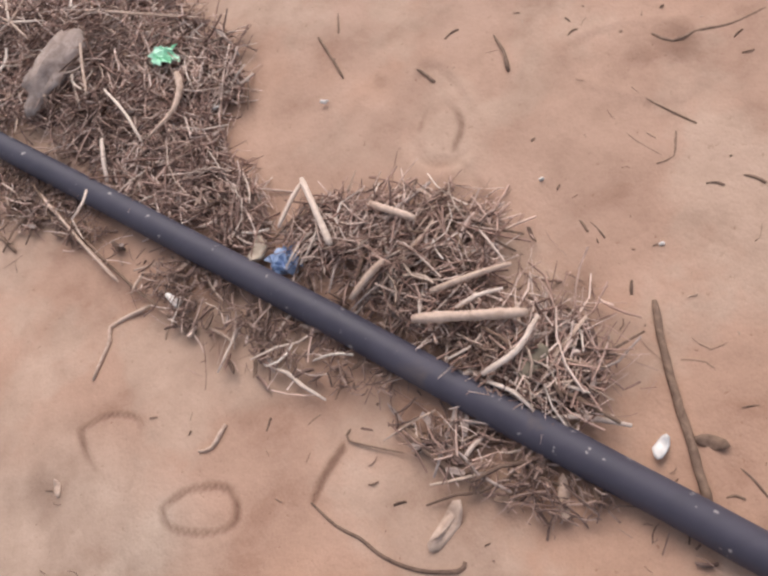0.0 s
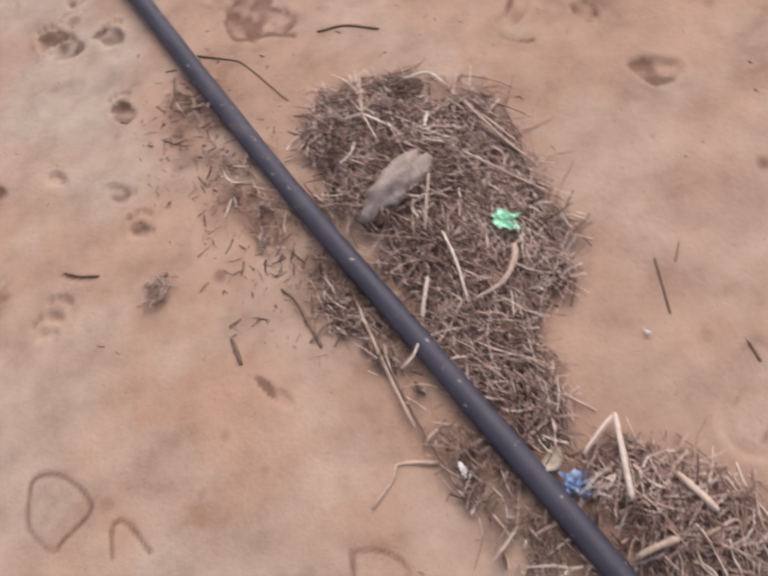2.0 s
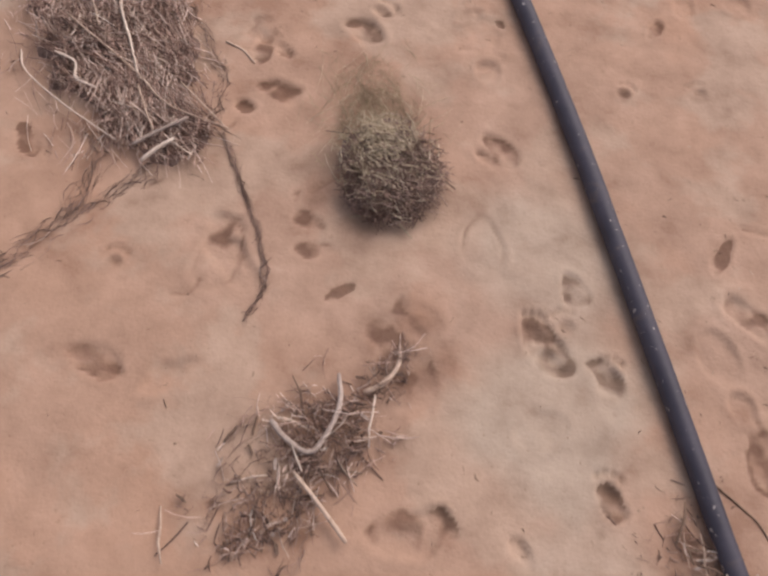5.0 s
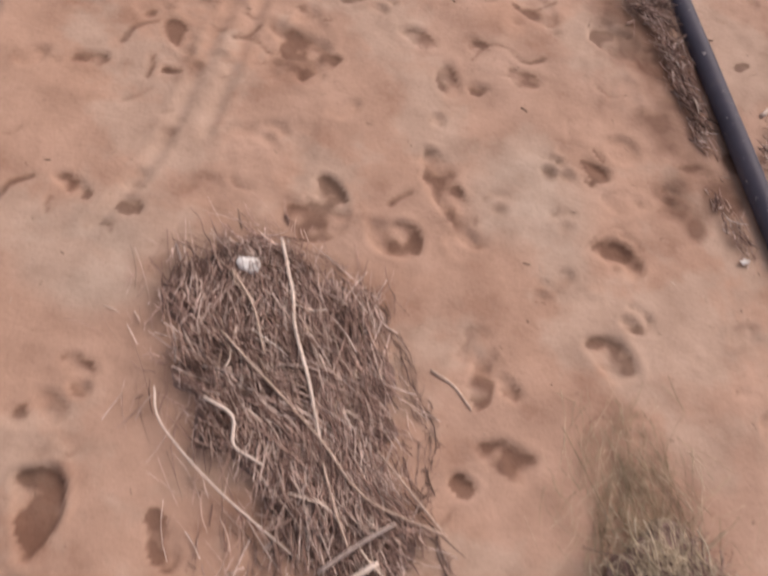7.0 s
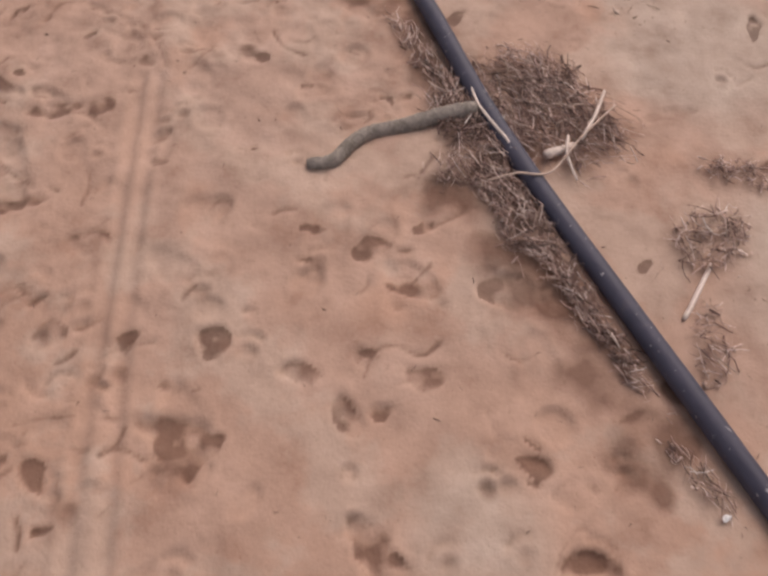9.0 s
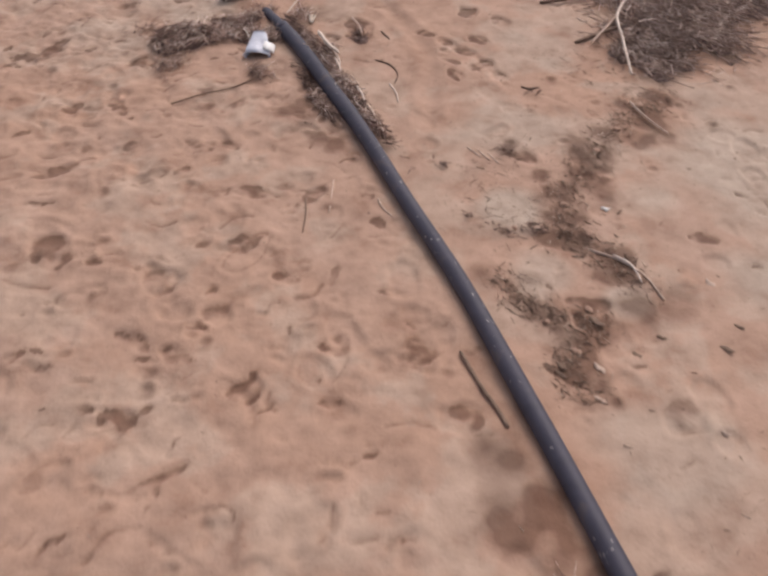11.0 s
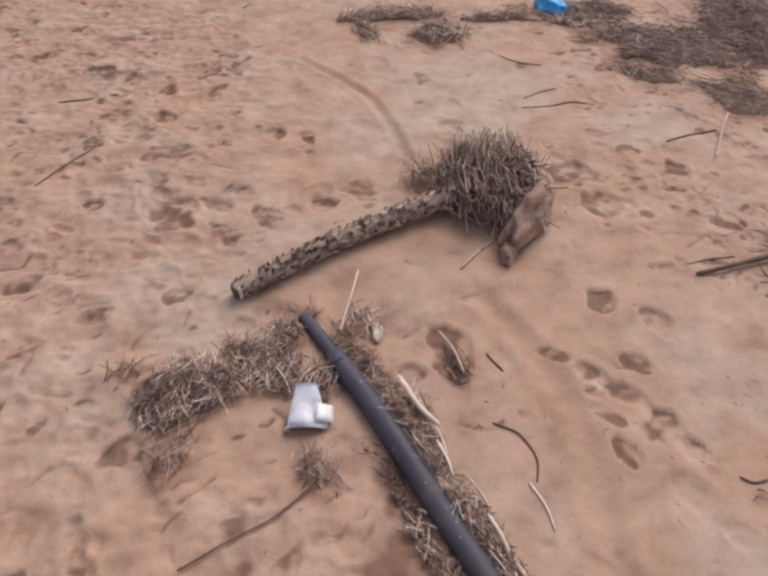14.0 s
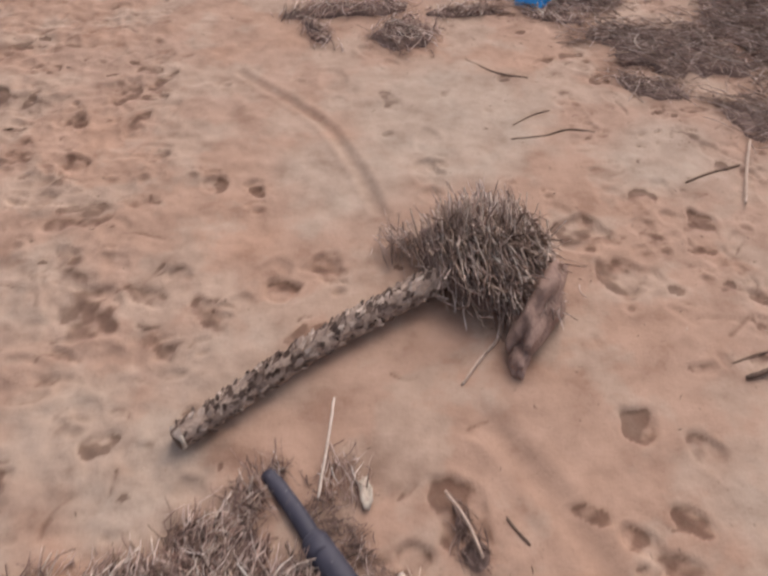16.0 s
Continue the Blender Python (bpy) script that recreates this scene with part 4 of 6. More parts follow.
def chip(name, label, x, y, size, mat, turn=0.0, seed=0, category="", z=0.0, curl=0.4):
    """A small, bent flake with thickness and a ragged edge."""
    r = random.Random(seed)
    bm = bmesh.new()
    sides, rings = 10, 3
    rim = [0.75 + 0.5 * r.random() for _ in range(sides)]
    layers = []
    for zz in (1, -1):
        c = bm.verts.new((0, 0, zz * size[2] * 0.5))
        loops = []
        for i in range(1, rings + 1):
            q = i / rings
            row = []
            for k in range(sides):
                g = 2 * math.pi * k / sides
                u, v = q * rim[k] * math.cos(g), q * rim[k] * math.sin(g)
                row.append(bm.verts.new((u * size[0] / 2, v * size[1] / 2, zz * size[2] * 0.5 * (1 - 0.5 * q) + curl * size[1] * (u * u - 0.4 * v * v) * 0.5 + size[2] * 0.4 * math.sin(5 * u + seed))))
            loops.append(row)
        layers.append((c, loops))
    for (c, loops), flip in ((layers[0], False), (layers[1], True)):
        for k in range(sides):
            k2 = (k + 1) % sides
            f = [c, loops[0][k], loops[0][k2]]
            bm.faces.new(f[::-1] if flip else f)
            for i in range(rings - 1):
                f = [loops[i][k], loops[i + 1][k], loops[i + 1][k2], loops[i][k2]]
                bm.faces.new(f[::-1] if flip else f)
    top, low = layers[0][1][-1], layers[1][1][-1]
    for k in range(sides):
        k2 = (k + 1) % sides
        bm.faces.new([top[k], low[k], low[k2], top[k2]])
    me = bpy.data.meshes.new(name)
    bm.to_mesh(me)
    bm.free()
    me.materials.append(mat)
    for p in me.polygons:
        p.use_smooth = True
    ob = new(name, me)
    ob.matrix_world = pose(x, y, top_z(x, y) + size[2] * 0.4 + z, r.uniform(-12, 12), r.uniform(-12, 12), math.degrees(turn))
    return tagged(ob, label, category)


# ---- start of the walk: two straw mats washed up against the pipe ----
straw_mat("brown tangled straw heap washed up beside the pipe",
          [(2.30, -3.80, 0.20, 0.26, 0.35, 0.055), (2.20, -3.58, 0.15, 0.10, 0.2, 0.030), (2.30, -4.12, 0.11, 0.19, -0.15, 0.030), (2.42, -4.00, 0.09, 0.14, 0.2, 0.03), (2.33, -4.32, 0.06, 0.10, -0.1, 0.016)],
          14500, (0.02, 0.13), (0.00056, 0.00230), -1.15, 1.2, 21, pieces=(95, 60))
straw_mat("dry straw and reed heap caught along the pipe",
          [(2.50, -4.58, 0.16, 0.10, -1.1, 0.045), (2.515, -4.79, 0.14, 0.085, -1.2, 0.045), (2.42, -4.46, 0.09, 0.07, -0.8, 0.030)],
          15500, (0.02, 0.11), (0.00056, 0.00230), -0.35, 1.4, 31, pieces=(85, 60))
straw_mat("thin dark straw litter on the open side of the pipe",
          [(2.19, -4.36, 0.15, 0.06, -1.2, 0.014), (2.27, -4.57, 0.15, 0.055, -0.9, 0.012), (2.39, -4.87, 0.15, 0.055, -1.0, 0.012), (2.08, -4.05, 0.20, 0.045, -1.2, 0.006)],
          3000, (0.012, 0.08), (0.00050, 0.00190), -1.1, 1.2, 41, bed=False, pale=0.03, edge=0.8, pieces=(26, 60))
straw_mat("dark wet rootlets packed against the open side of the pipe",
          [(2.205, -4.38, 0.17, 0.055, -1.2, 0.016), (2.30, -4.60, 0.15, 0.045, -1.1, 0.014), (2.41, -4.90, 0.16, 0.05, -1.1, 0.012), (2.08, -4.02, 0.22, 0.05, -1.2, 0.010), (2.425, -4.64, 0.20, 0.035, -1.15, 0.016)],
          10500, (0.006, 0.05), (0.0006, 0.0021), -1.1, 1.5, 45, mat=FIBRE, bed=False, edge=0.8)
straw_mat("scattered straw bits beside the pipe on damp sand",
          [(1.84, -3.36, 0.12, 0.06, -1.0, 0.008), (1.93, -3.68, 0.20, 0.06, -1.3, 0.008), (2.04, -4.00, 0.14, 0.06, -1.2, 0.008)],
          3200, (0.012, 0.08), (0.00049, 0.00190), -1.0, 1.1, 51, bed=False, edge=0.75, pieces=(12, 30))
trail("scatter of dark flecks beside the pipe on damp sand", [(1.78, -3.30), (1.86, -3.55), (1.93, -3.80), (2.00, -4.02)], 0.13, 620, (0.006, 0.045), (0.0006, 0.0022), FIBRE, 52, 1.4)

straw_mat("dark matted rootlets lying over the first straw heap",
          [(2.22, -3.66, 0.15, 0.12, 0.3, 0.040), (2.24, -3.98, 0.16, 0.07, -1.2, 0.034), (2.36, -3.86, 0.12, 0.10, 0.2, 0.040)],
          7000, (0.008, 0.07), (0.0006, 0.0022), -1.15, 1.4, 46, mat=FIBRE, bed=False, edge=0.85)
chip("leaf_piece", "olive brown leaf piece lying in the straw", 2.508, -4.815, (0.052, 0.026, 0.005), CARD_OLIVE, 0.1, 73, "leaf", 0.012, 0.3)
chip("leaf_piece", "curled brown leaf piece on the sand", 2.597, -5.002, (0.032, 0.020, 0.004), TWIG, -1.0, 74, "leaf", 0.0, 0.5)
chip("wood_chip", "pale weathered wood flake on damp litter", 2.308, -4.885, (0.055, 0.009, 0.004), REED, 0.25, 75, "wood chip", 0.004, 0.4)
stick("pale straw hanging over the pipe", [(2.498, -4.898), (2.478, -4.916), (2.467, -4.936)], 0.0022, 0.002, BLEACHED, 0.004, "straw", seed=151)
stick("short white straw beside the pipe", [(2.372, -4.843), (2.389, -4.838), (2.403, -4.838)], 0.0035, 0.003, BLEACHED, 0.004, "straw", seed=152)
stick("brown twig lying in the litter", [(2.337, -4.763), (2.341, -4.806), (2.347, -4.838)], 0.004, 0.005, TWIG, 0.002, "twig", seed=153)
stick("pale reed lying in the straw", [(2.45, -4.798), (2.465, -4.827), (2.469, -4.859)], 0.003, 0.003, BLEACHED, 0.010, "reed", seed=155)
REEDS = "loose reeds in the straw"
stick("bent pale reed sticking out of the straw", [(2.37, -4.42), (2.41, -4.39), (2.44, -4.372)], 0.0038, 0.004, BLEACHED, 0.016, "reed", group=REEDS)
stick("pale straight reed lying on the straw", [(2.44, -4.372), (2.425, -4.44), (2.41, -4.51)], 0.005, 0.0055, BLEACHED, 0.016, "reed", group=REEDS, seed=2)
stick("thick pale jointed reed lying on the straw", [(2.43, -4.67), (2.485, -4.72), (2.54, -4.77)], 0.0072, 0.0068, REED, 0.014, "reed", 12, 0.06, 2, REEDS, 3)
stick("pale broken reed across the straw", [(2.45, -4.79), (2.50, -4.795), (2.545, -4.78)], 0.0045, 0.004, BLEACHED, 0.014, "reed", group=REEDS, seed=4)
stick("pale curved reed lying on the straw", [(2.47, -4.66), (2.52, -4.678), (2.57, -4.70)], 0.005, 0.004, REED, 0.014, "reed", group=REEDS, seed=5)
stick("brown broken reed in the straw", [(2.49, -4.49), (2.505, -4.525), (2.52, -4.56)], 0.006, 0.006, REED, 0.010, "reed", group=REEDS, seed=6)
stick("brown reed leaning against the pipe", [(2.385, -4.585), (2.42, -4.58), (2.45, -4.58)], 0.005, 0.006, REED, 0.012, "reed", group=REEDS, seed=7)
stick("thin pale reed lying on the straw", [(2.48, -4.70), (2.51, -4.705), (2.54, -4.72)], 0.0038, 0.003, BLEACHED, 0.014, "reed", group=REEDS, seed=8)
stick("long brown stick lying on open sand", [(2.67, -4.84), (2.635, -4.89), (2.60, -4.95), (2.545, -5.05)], 0.0048, 0.0062, TWIG, 0, "stick", 9, 0.25, seed=9)
stick("pale bent twig lying on open sand", [(2.14, -4.35), (2.10, -4.335), (2.07, -4.33), (2.06, -4.35), (2.035, -4.37), (2.01, -4.39)], 0.004, 0.003, REED, 0, "twig", seed=10)
stick("thin brown twig beside the pipe", [(2.08, -4.01), (2.10, -4.12), (2.12, -4.24), (2.17, -4.44)], 0.0028, 0.0025, TWIG, 0.004, "twig", seed=12)
stick("thick curled pale stalk on the straw", [(2.395, -4.02), (2.385, -4.05), (2.35, -4.085), (2.29, -4.10)], 0.0075, 0.0025, REED, 0.014, "stalk", 10, 0.08, seed=13)
stick("thin pale stalk lying on the straw", [(2.28, -3.95), (2.285, -4.02), (2.28, -4.10)], 0.003, 0.003, BLEACHED, 0.016, "stalk", seed=14)
stick("short white stalk beside the pipe", [(2.225, -4.02), (2.205, -4.06), (2.19, -4.095)], 0.0042, 0.004, BLEACHED, 0.010, "stalk", seed=15)
stick("thin pale stalk lying on the straw", [(2.41, -3.67), (2.45, -3.78), (2.49, -3.87)], 0.0028, 0.0025, REED, 0.012, "stalk", seed=16)
stick("forked pale straw hanging over the pipe", [(2.175, -4.17), (2.16, -4.19), (2.135, -4.205)], 0.0026, 0.002, BLEACHED, 0.052, "straw", seed=17)
stick("brown twig lying beside the pipe", [(1.94, -3.92), (1.965, -3.96), (1.99, -4.07)], 0.0042, 0.004, TWIG, 0, "twig", seed=18)
stick("short dark twig on damp sand", [(1.82, -3.99), (1.826, -4.02), (1.83, -4.05)], 0.005, 0.0045, DARK_TWIG, 0, "twig", seed=19)
stick("thin root creeping away from the pipe", [(1.86, -3.20), (1.93, -3.25), (1.97, -3.29), (2.05, -3.45)], 0.0028, 0.002, TWIG, 0, "root", seed=20)
stick("brown stick lying flat on the sand", [(2.16, -3.28), (2.23, -3.295), (2.30, -3.345)], 0.0036, 0.003, TWIG, 0, "stick", seed=21)
stick("thin dark twig lying on the sand", [(2.62, -4.12), (2.61, -4.18), (2.60, -4.23)], 0.0028, 0.002, TWIG, 0, "twig", seed=22)
stick("brown straw lying across the litter", [(2.08, -4.01), (2.10, -4.16), (2.12, -4.28)], 0.003, 0.003, REED, 0.006, "straw", seed=25)
stick("dark crooked root lying in damp sand", [(2.185, -4.757), (2.196, -4.800), (2.212, -4.831), (2.224, -4.869), (2.249, -4.905), (2.285, -4.935), (2.298, -4.932)], 0.0020, 0.0034, DARK_TWIG, -0.001, "root", seed=11)
stick("muddy forked twig half sunk in sand", [(2.956, -4.540), (2.965, -4.572), (2.996, -4.583), (3.033, -4.609), (3.082, -4.622)], 0.0030, 0.0015, TWIG, -0.001, "twig", seed=24)
stick("brown curved bark strip lying on sand", [(2.341, -4.763), (2.348, -4.796), (2.349, -4.840)], 0.0048, 0.0038, TWIG, 0, "bark strip", seed=156)
stick("pale broken twig lying on damp sand", [(2.095, -4.599), (2.112, -4.607), (2.145, -4.592)], 0.0028, 0.0040, REED, 0, "twig", seed=157)
stick("dark hooked twig lying on open sand", [(2.667, -4.894), (2.673, -4.925), (2.704, -4.932)], 0.0012, 0.0010, TWIG, -0.001, "twig", seed=154)
stick("dark bent twig lying on open sand", [(2.641, -4.912), (2.659, -4.932), (2.658, -4.955)], 0.0016, 0.0011, TWIG, -0.001, "twig", seed=158)
stick("thin brown twig lying on open sand", [(2.873, -4.588), (2.873, -4.626), (2.885, -4.693)], 0.0010, 0.0018, TWIG, -0.001, "twig", seed=159)
stick("thin dark twig lying across another", [(2.817, -4.624), (2.816, -4.658), (2.821, -4.697)], 0.0010, 0.0016, TWIG, -0.001, "twig", seed=160)
stick("dark hooked twig lying on open sand", [(2.860, -4.683), (2.831, -4.709), (2.808, -4.701)], 0.0022, 0.0012, TWIG, -0.001, "twig", seed=161)
stick("brown twig ending in a dark knot", [(2.811, -4.359), (2.800, -4.397), (2.781, -4.431)], 0.0020, 0.0042, TWIG, 0, "twig", seed=162)
stick("thin brown root lying beside a print", [(2.279, -4.714), (2.270, -4.727), (2.316, -4.786)], 0.0018, 0.0012, TWIG, 0, "root", seed=163)
TWIGLETS = "short twigs on open sand"
for k, (p, q, w) in enumerate((((2.691, -4.317), (2.694, -4.357), 0.0038), ((2.758, -4.301), (2.785, -4.302), 0.0030), ((2.674, -4.103), (2.649, -4.140), 0.0026), ((2.671, -4.801), (2.657, -4.815), 0.0026),
                               ((2.866, -4.789), (2.875, -4.815), 0.0034), ((2.828, -4.766), (2.840, -4.783), 0.0028), ((2.684, -4.693), (2.679, -4.713), 0.0026), ((2.691, -4.704), (2.688, -4.735), 0.0020),
                               ((2.564, -5.053), (2.578, -5.066), 0.0026), ((2.186, -4.640), (2.202, -4.628), 0.0026), ((2.223, -4.675), (2.259, -4.671), 0.0018), ((2.598, -5.040), (2.597, -5.079), 0.0022))):
    stick("short dark twig lying on open sand", [p, ((p[0] + q[0]) / 2 + 0.002, (p[1] + q[1]) / 2 + 0.003), q], w * 0.6, w, DARK_TWIG if k % 2 else TWIG, -0.001, "twig", 7, 0.5, group=TWIGLETS, seed=400 + k)
for k, (x, y, a, s) in enumerate(((2.43, -4.95, 0.9, 0.05), (2.36, -4.85, -0.8, 0.045), (2.305, -4.888, 0.3, 0.06), (1.69, -3.80, 0.6, 0.05), (1.895, -4.50, 1.2, 0.03))):
    chip("bark_chip", "curled brown bark chip on the sand", x, y, (s, s * (0.30 + 0.06 * (k % 3)), 0.004), TWIG if k % 2 else REED, a, k, "bark", 0, 0.5)
for k, (x, y, s) in enumerate(((2.18, -4.38, 0.032), (2.551, -4.973, 0.030), (2.55, -4.25, 0.014), (2.38, -3.72, 0.022), (2.69, -4.61, 0.009), (2.73, -4.79, 0.009), (2.41, -4.11, 0.014), (2.25, -3.56, 0.024), (2.33, -3.60, 0.018))):
    chip("shell_fragment", "small white broken shell fragment on the sand", x, y, (s, s * 0.52, 0.005), SHELL, (0.5 if k == 1 else -1.0 + k * 0.1), 40 + k, "shell", 0.006 if s > 0.011 else 0.0, 0.6)
lump("driftwood_chunk", "smooth grey-brown driftwood chunk lying in the straw", (2.23, -3.80, top_z(2.23, -3.80) + 0.008), (0.086, 0.038, 0.032), DRIFTWOOD, 0.52, 0.50, 5, "driftwood")
stick("rounded brown reed piece in the straw", [(2.42, -3.73), (2.45, -3.785), (2.475, -3.83)], 0.009, 0.0075, TWIG, 0.006, "reed", 10, 0.1, seed=27)
lump("dark_seed_pod", "round dark brown seed pod in the straw", (2.33, -4.16, top_z(2.33, -4.16) + 0.006), (0.013, 0.012, 0.011), DARK_TWIG, 0, 0.15, 6, "seed pod", 2)


def plastic_scrap(label, x, y, size, mat, seed, z=0.0):
    """A crumpled scrap of film: a folded sheet with thickness."""
    r = random.Random(seed)
    n = 9
    verts, faces = [], []
    off = r.uniform(0, 20)
    for side in (0, 1):
        for i in range(n):
            for j in range(n):
                u, v = i / (n - 1) - 0.5, j / (n - 1) - 0.5
                k = 1 + 0.9 * float(vnoise(u * 3 + off, v * 3, 1.6, 2))
                zz = 0.55 * size * float(vnoise(u * 4 + off, v * 4 + off, 1.3, 5)) + 0.25 * size * float(vnoise(u * 9, v * 9 + off, 1.3, 7))
                verts.append((u * size * k, v * size * 0.8 * k, zz - 0.0015 * side))
    for side in (0, 1):
        o = side * n * n
        for i in range(n - 1):
            for j in range(n - 1):
                q = [o + i * n + j, o + (i + 1) * n + j, o + (i + 1) * n + j + 1, o + i * n + j + 1]
                faces.append(tuple(q if side == 0 else q[::-1]))
    ring = [i * n for i in range(n)] + [(n - 1) * n + j for j in range(1, n)] + [i * n + n - 1 for i in range(n - 2, -1, -1)] + [j for j in range(n - 2, 0, -1)]
    for k in range(len(ring)):
        a, b = ring[k], ring[(k + 1) % len(ring)]
        faces.append((a, a + n * n, b + n * n, b))
    ob = mesh_object("plastic_scrap", verts, faces, mat, smooth=False)
    ob.matrix_world = pose(x, y, top_z(x, y) + z, 0, 0, r.uniform(0, 180))
    return tagged(ob, label, "plastic scrap")


for k, q in enumerate(((2.186, -3.540), (2.224, -3.480), (2.254, -3.560), (2.154, -3.600), (2.218, -3.700), (2.262, -3.680))):
    stick("pale thin stalk fanning out of the straw", [(2.205, -3.607), ((2.205 + q[0]) / 2, (-3.607 + q[1]) / 2), q], 0.0034, 0.0012, BLEACHED if k % 2 else REED, 0.012, "stalk", 7, 0.2, group="fan of pale stalks", seed=420 + k)
stick("pale bent stalk lying across the straw", [(2.310, -3.545), (2.364, -3.550), (2.390, -3.596)], 0.004, 0.003, BLEACHED, 0.012, "stalk", seed=430)
stick("pale thin stalk lying on the straw", [(2.368, -3.797), (2.422, -3.858), (2.494, -3.938)], 0.0028, 0.0022, REED, 0.014, "stalk", seed=431)
stick("pale thin stalk lying on the straw", [(2.293, -3.820), (2.273, -3.87), (2.249, -3.935)], 0.003, 0.0025, REED, 0.016, "stalk", seed=432)
plastic_scrap("crumpled mint green plastic scrap on the straw", 2.397, -3.966, 0.042, GREEN, 1, 0.026)
plastic_scrap("crumpled dull blue plastic scrap beside the pipe", 2.345, -4.455, 0.042, BLUE, 2, 0.014)
chip("board_scrap", "torn beige board scrap beside the pipe", 2.325, -4.408, (0.045, 0.035, 0.008), CARD, 0.8, 71, "board scrap", 0.012)

# ---- small drift pile with a root trailing from it ----
straw_mat("low grey straw and twig pile on the sand",
          [(1.02, -3.27, 0.14, 0.08, 0.9, 0.018), (0.96, -3.42, 0.12, 0.05, 0.9, 0.010), (1.12, -3.10, 0.10, 0.035, 1.0, 0.006), (0.98, -3.30, 0.26, 0.17, 0.8, 0.004)],
          3000, (0.012, 0.09), (0.0006, 0.0022), 0.9, 1.2, 61, bed=False, edge=0.8, pieces=(14, 24))
straw_mat("dark damp rootlets spread on the sand", [(1.03, -3.26, 0.17, 0.10, 0.9, 0.008), (0.93, -3.44, 0.13, 0.07, 0.9, 0.006), (1.14, -3.10, 0.10, 0.06, 1.0, 0.004)],
          6500, (0.006, 0.05), (0.0006, 0.0021), 0.9, 1.4, 64, mat=FIBRE, bed=False, edge=0.75)
stick("curved grey stalk on the twig pile", [(1.03, -3.12), (1.045, -3.20), (1.01, -3.30), (0.95, -3.285), (0.91, -3.25)], 0.006, 0.007, DRIFTWOOD, 0.008, "stalk", seed=31)
stick("pale straight stick on the twig pile", [(0.98, -3.35), (1.045, -3.405), (1.11, -3.465)], 0.005, 0.0055, REED, 0.010, "stick", seed=32)
stick("short bent pale stub on the sand", [(1.15, -3.02), (1.155, -3.07), (1.13, -3.12), (1.09, -3.15)], 0.005, 0.008, REED, 0.002, "stick", seed=33)
trail("line of dark rootlets trailing over damp sand", [(1.03, -3.43), (0.99, -3.61), (0.94, -3.73), (0.91, -3.80)], 0.034, 80, (0.02, 0.07), (0.0008, 0.002), FIBRE, 62)
stick("thin pale twig lying on the sand", [(1.47, -3.69), (1.51, -3.715), (1.55, -3.73)], 0.0025, 0.003, TWIG, 0, "twig", seed=35)
straw_mat("tiny knot of straw on damp sand", [(1.69, -3.82, 0.05, 0.03, 0.8, 0.008)], 13050, (0.01, 0.06), (0.00056, 0.00156), 0.6, 1.4, 63, bed=False)

# ---- oval straw mat with trailing roots ----
straw_mat("matted oval heap of dark brown straw",
          [(0.22, -2.28, 0.34, 0.24, -0.95, 0.050), (0.47, -2.56, 0.17, 0.11, -0.6, 0.030), (0.36, -2.43, 0.22, 0.12, -0.9, 0.04)],
          12500, (0.02, 0.16), (0.00056, 0.00190), -0.95, 0.75, 71, edge=0.80, pale=0.014, pieces=(60, 40))
MATSTALKS = "long pale stalks on the oval straw mat"
stick("long pale stalk lying on the straw mat", [(0.18, -2.04), (0.235, -2.15), (0.26, -2.22), (0.32, -2.33), (0.37, -2.43)], 0.0040, 0.0036, BLEACHED, 0.012, "stalk", group=MATSTALKS, seed=41)
stick("long thin pale stalk lying on the straw mat", [(0.13, -2.27), (0.35, -2.41), (0.47, -2.50), (0.63, -2.525)], 0.0025, 0.0025, REED, 0.014, "stalk", group=MATSTALKS, seed=42)
stick("long pale stalk along the edge of the straw mat", [(0.045, -2.40), (0.08, -2.46), (0.20, -2.54), (0.37, -2.62)], 0.0023, 0.0022, BLEACHED, 0.010, "stalk", group=MATSTALKS, seed=43)
stick("short thick pale reed at the end of the straw mat", [(0.45, -2.675), (0.48, -2.635), (0.515, -2.60)], 0.0061, 0.0054, BLEACHED, 0.012, "reed", 10, group=MATSTALKS, seed=44)
stick("thin pale stalk lying on the straw mat", [(0.11, -2.14), (0.17, -2.20), (0.22, -2.29)], 0.0029, 0.0025, REED, 0.012, "stalk", group=MATSTALKS, seed=45)
stick("thin pale stalk lying on the straw mat", [(0.38, -2.46), (0.42, -2.53), (0.46, -2.59)], 0.0025, 0.0022, REED, 0.014, "stalk", group=MATSTALKS, seed=46)
stick("thin pale stalk lying on the straw mat", [(0.47, -2.41), (0.54, -2.46), (0.62, -2.52)], 0.0025, 0.0022, REED, 0.012, "stalk", group=MATSTALKS, seed=47)
stick("crooked pale twig lying on the straw mat", [(0.14, -2.40), (0.20, -2.42), (0.22, -2.47), (0.28, -2.49)], 0.0040, 0.0029, BLEACHED, 0.014, "twig", group=MATSTALKS, seed=48)
stick("grey brown stick bridging the straw mat", [(0.42, -2.64), (0.47, -2.585), (0.53, -2.53)], 0.0050, 0.0043, DRIFTWOOD, 0.014, "stick", group=MATSTALKS, seed=49)
chip("shell_fragment", "white broken shell fragment lying on straw", 0.14, -2.115, (0.050, 0.034, 0.010), SHELL, 0.1, 91, "shell", 0.014)
trail("rope of dark rootlets trailing from the straw mat", [(0.31, -2.60), (0.33, -2.75), (0.31, -2.85), (0.24, -2.98), (0.10, -3.12)], 0.034, 150, (0.03, 0.09), (0.0006, 0.0016), FIBRE, 72, 0.45)
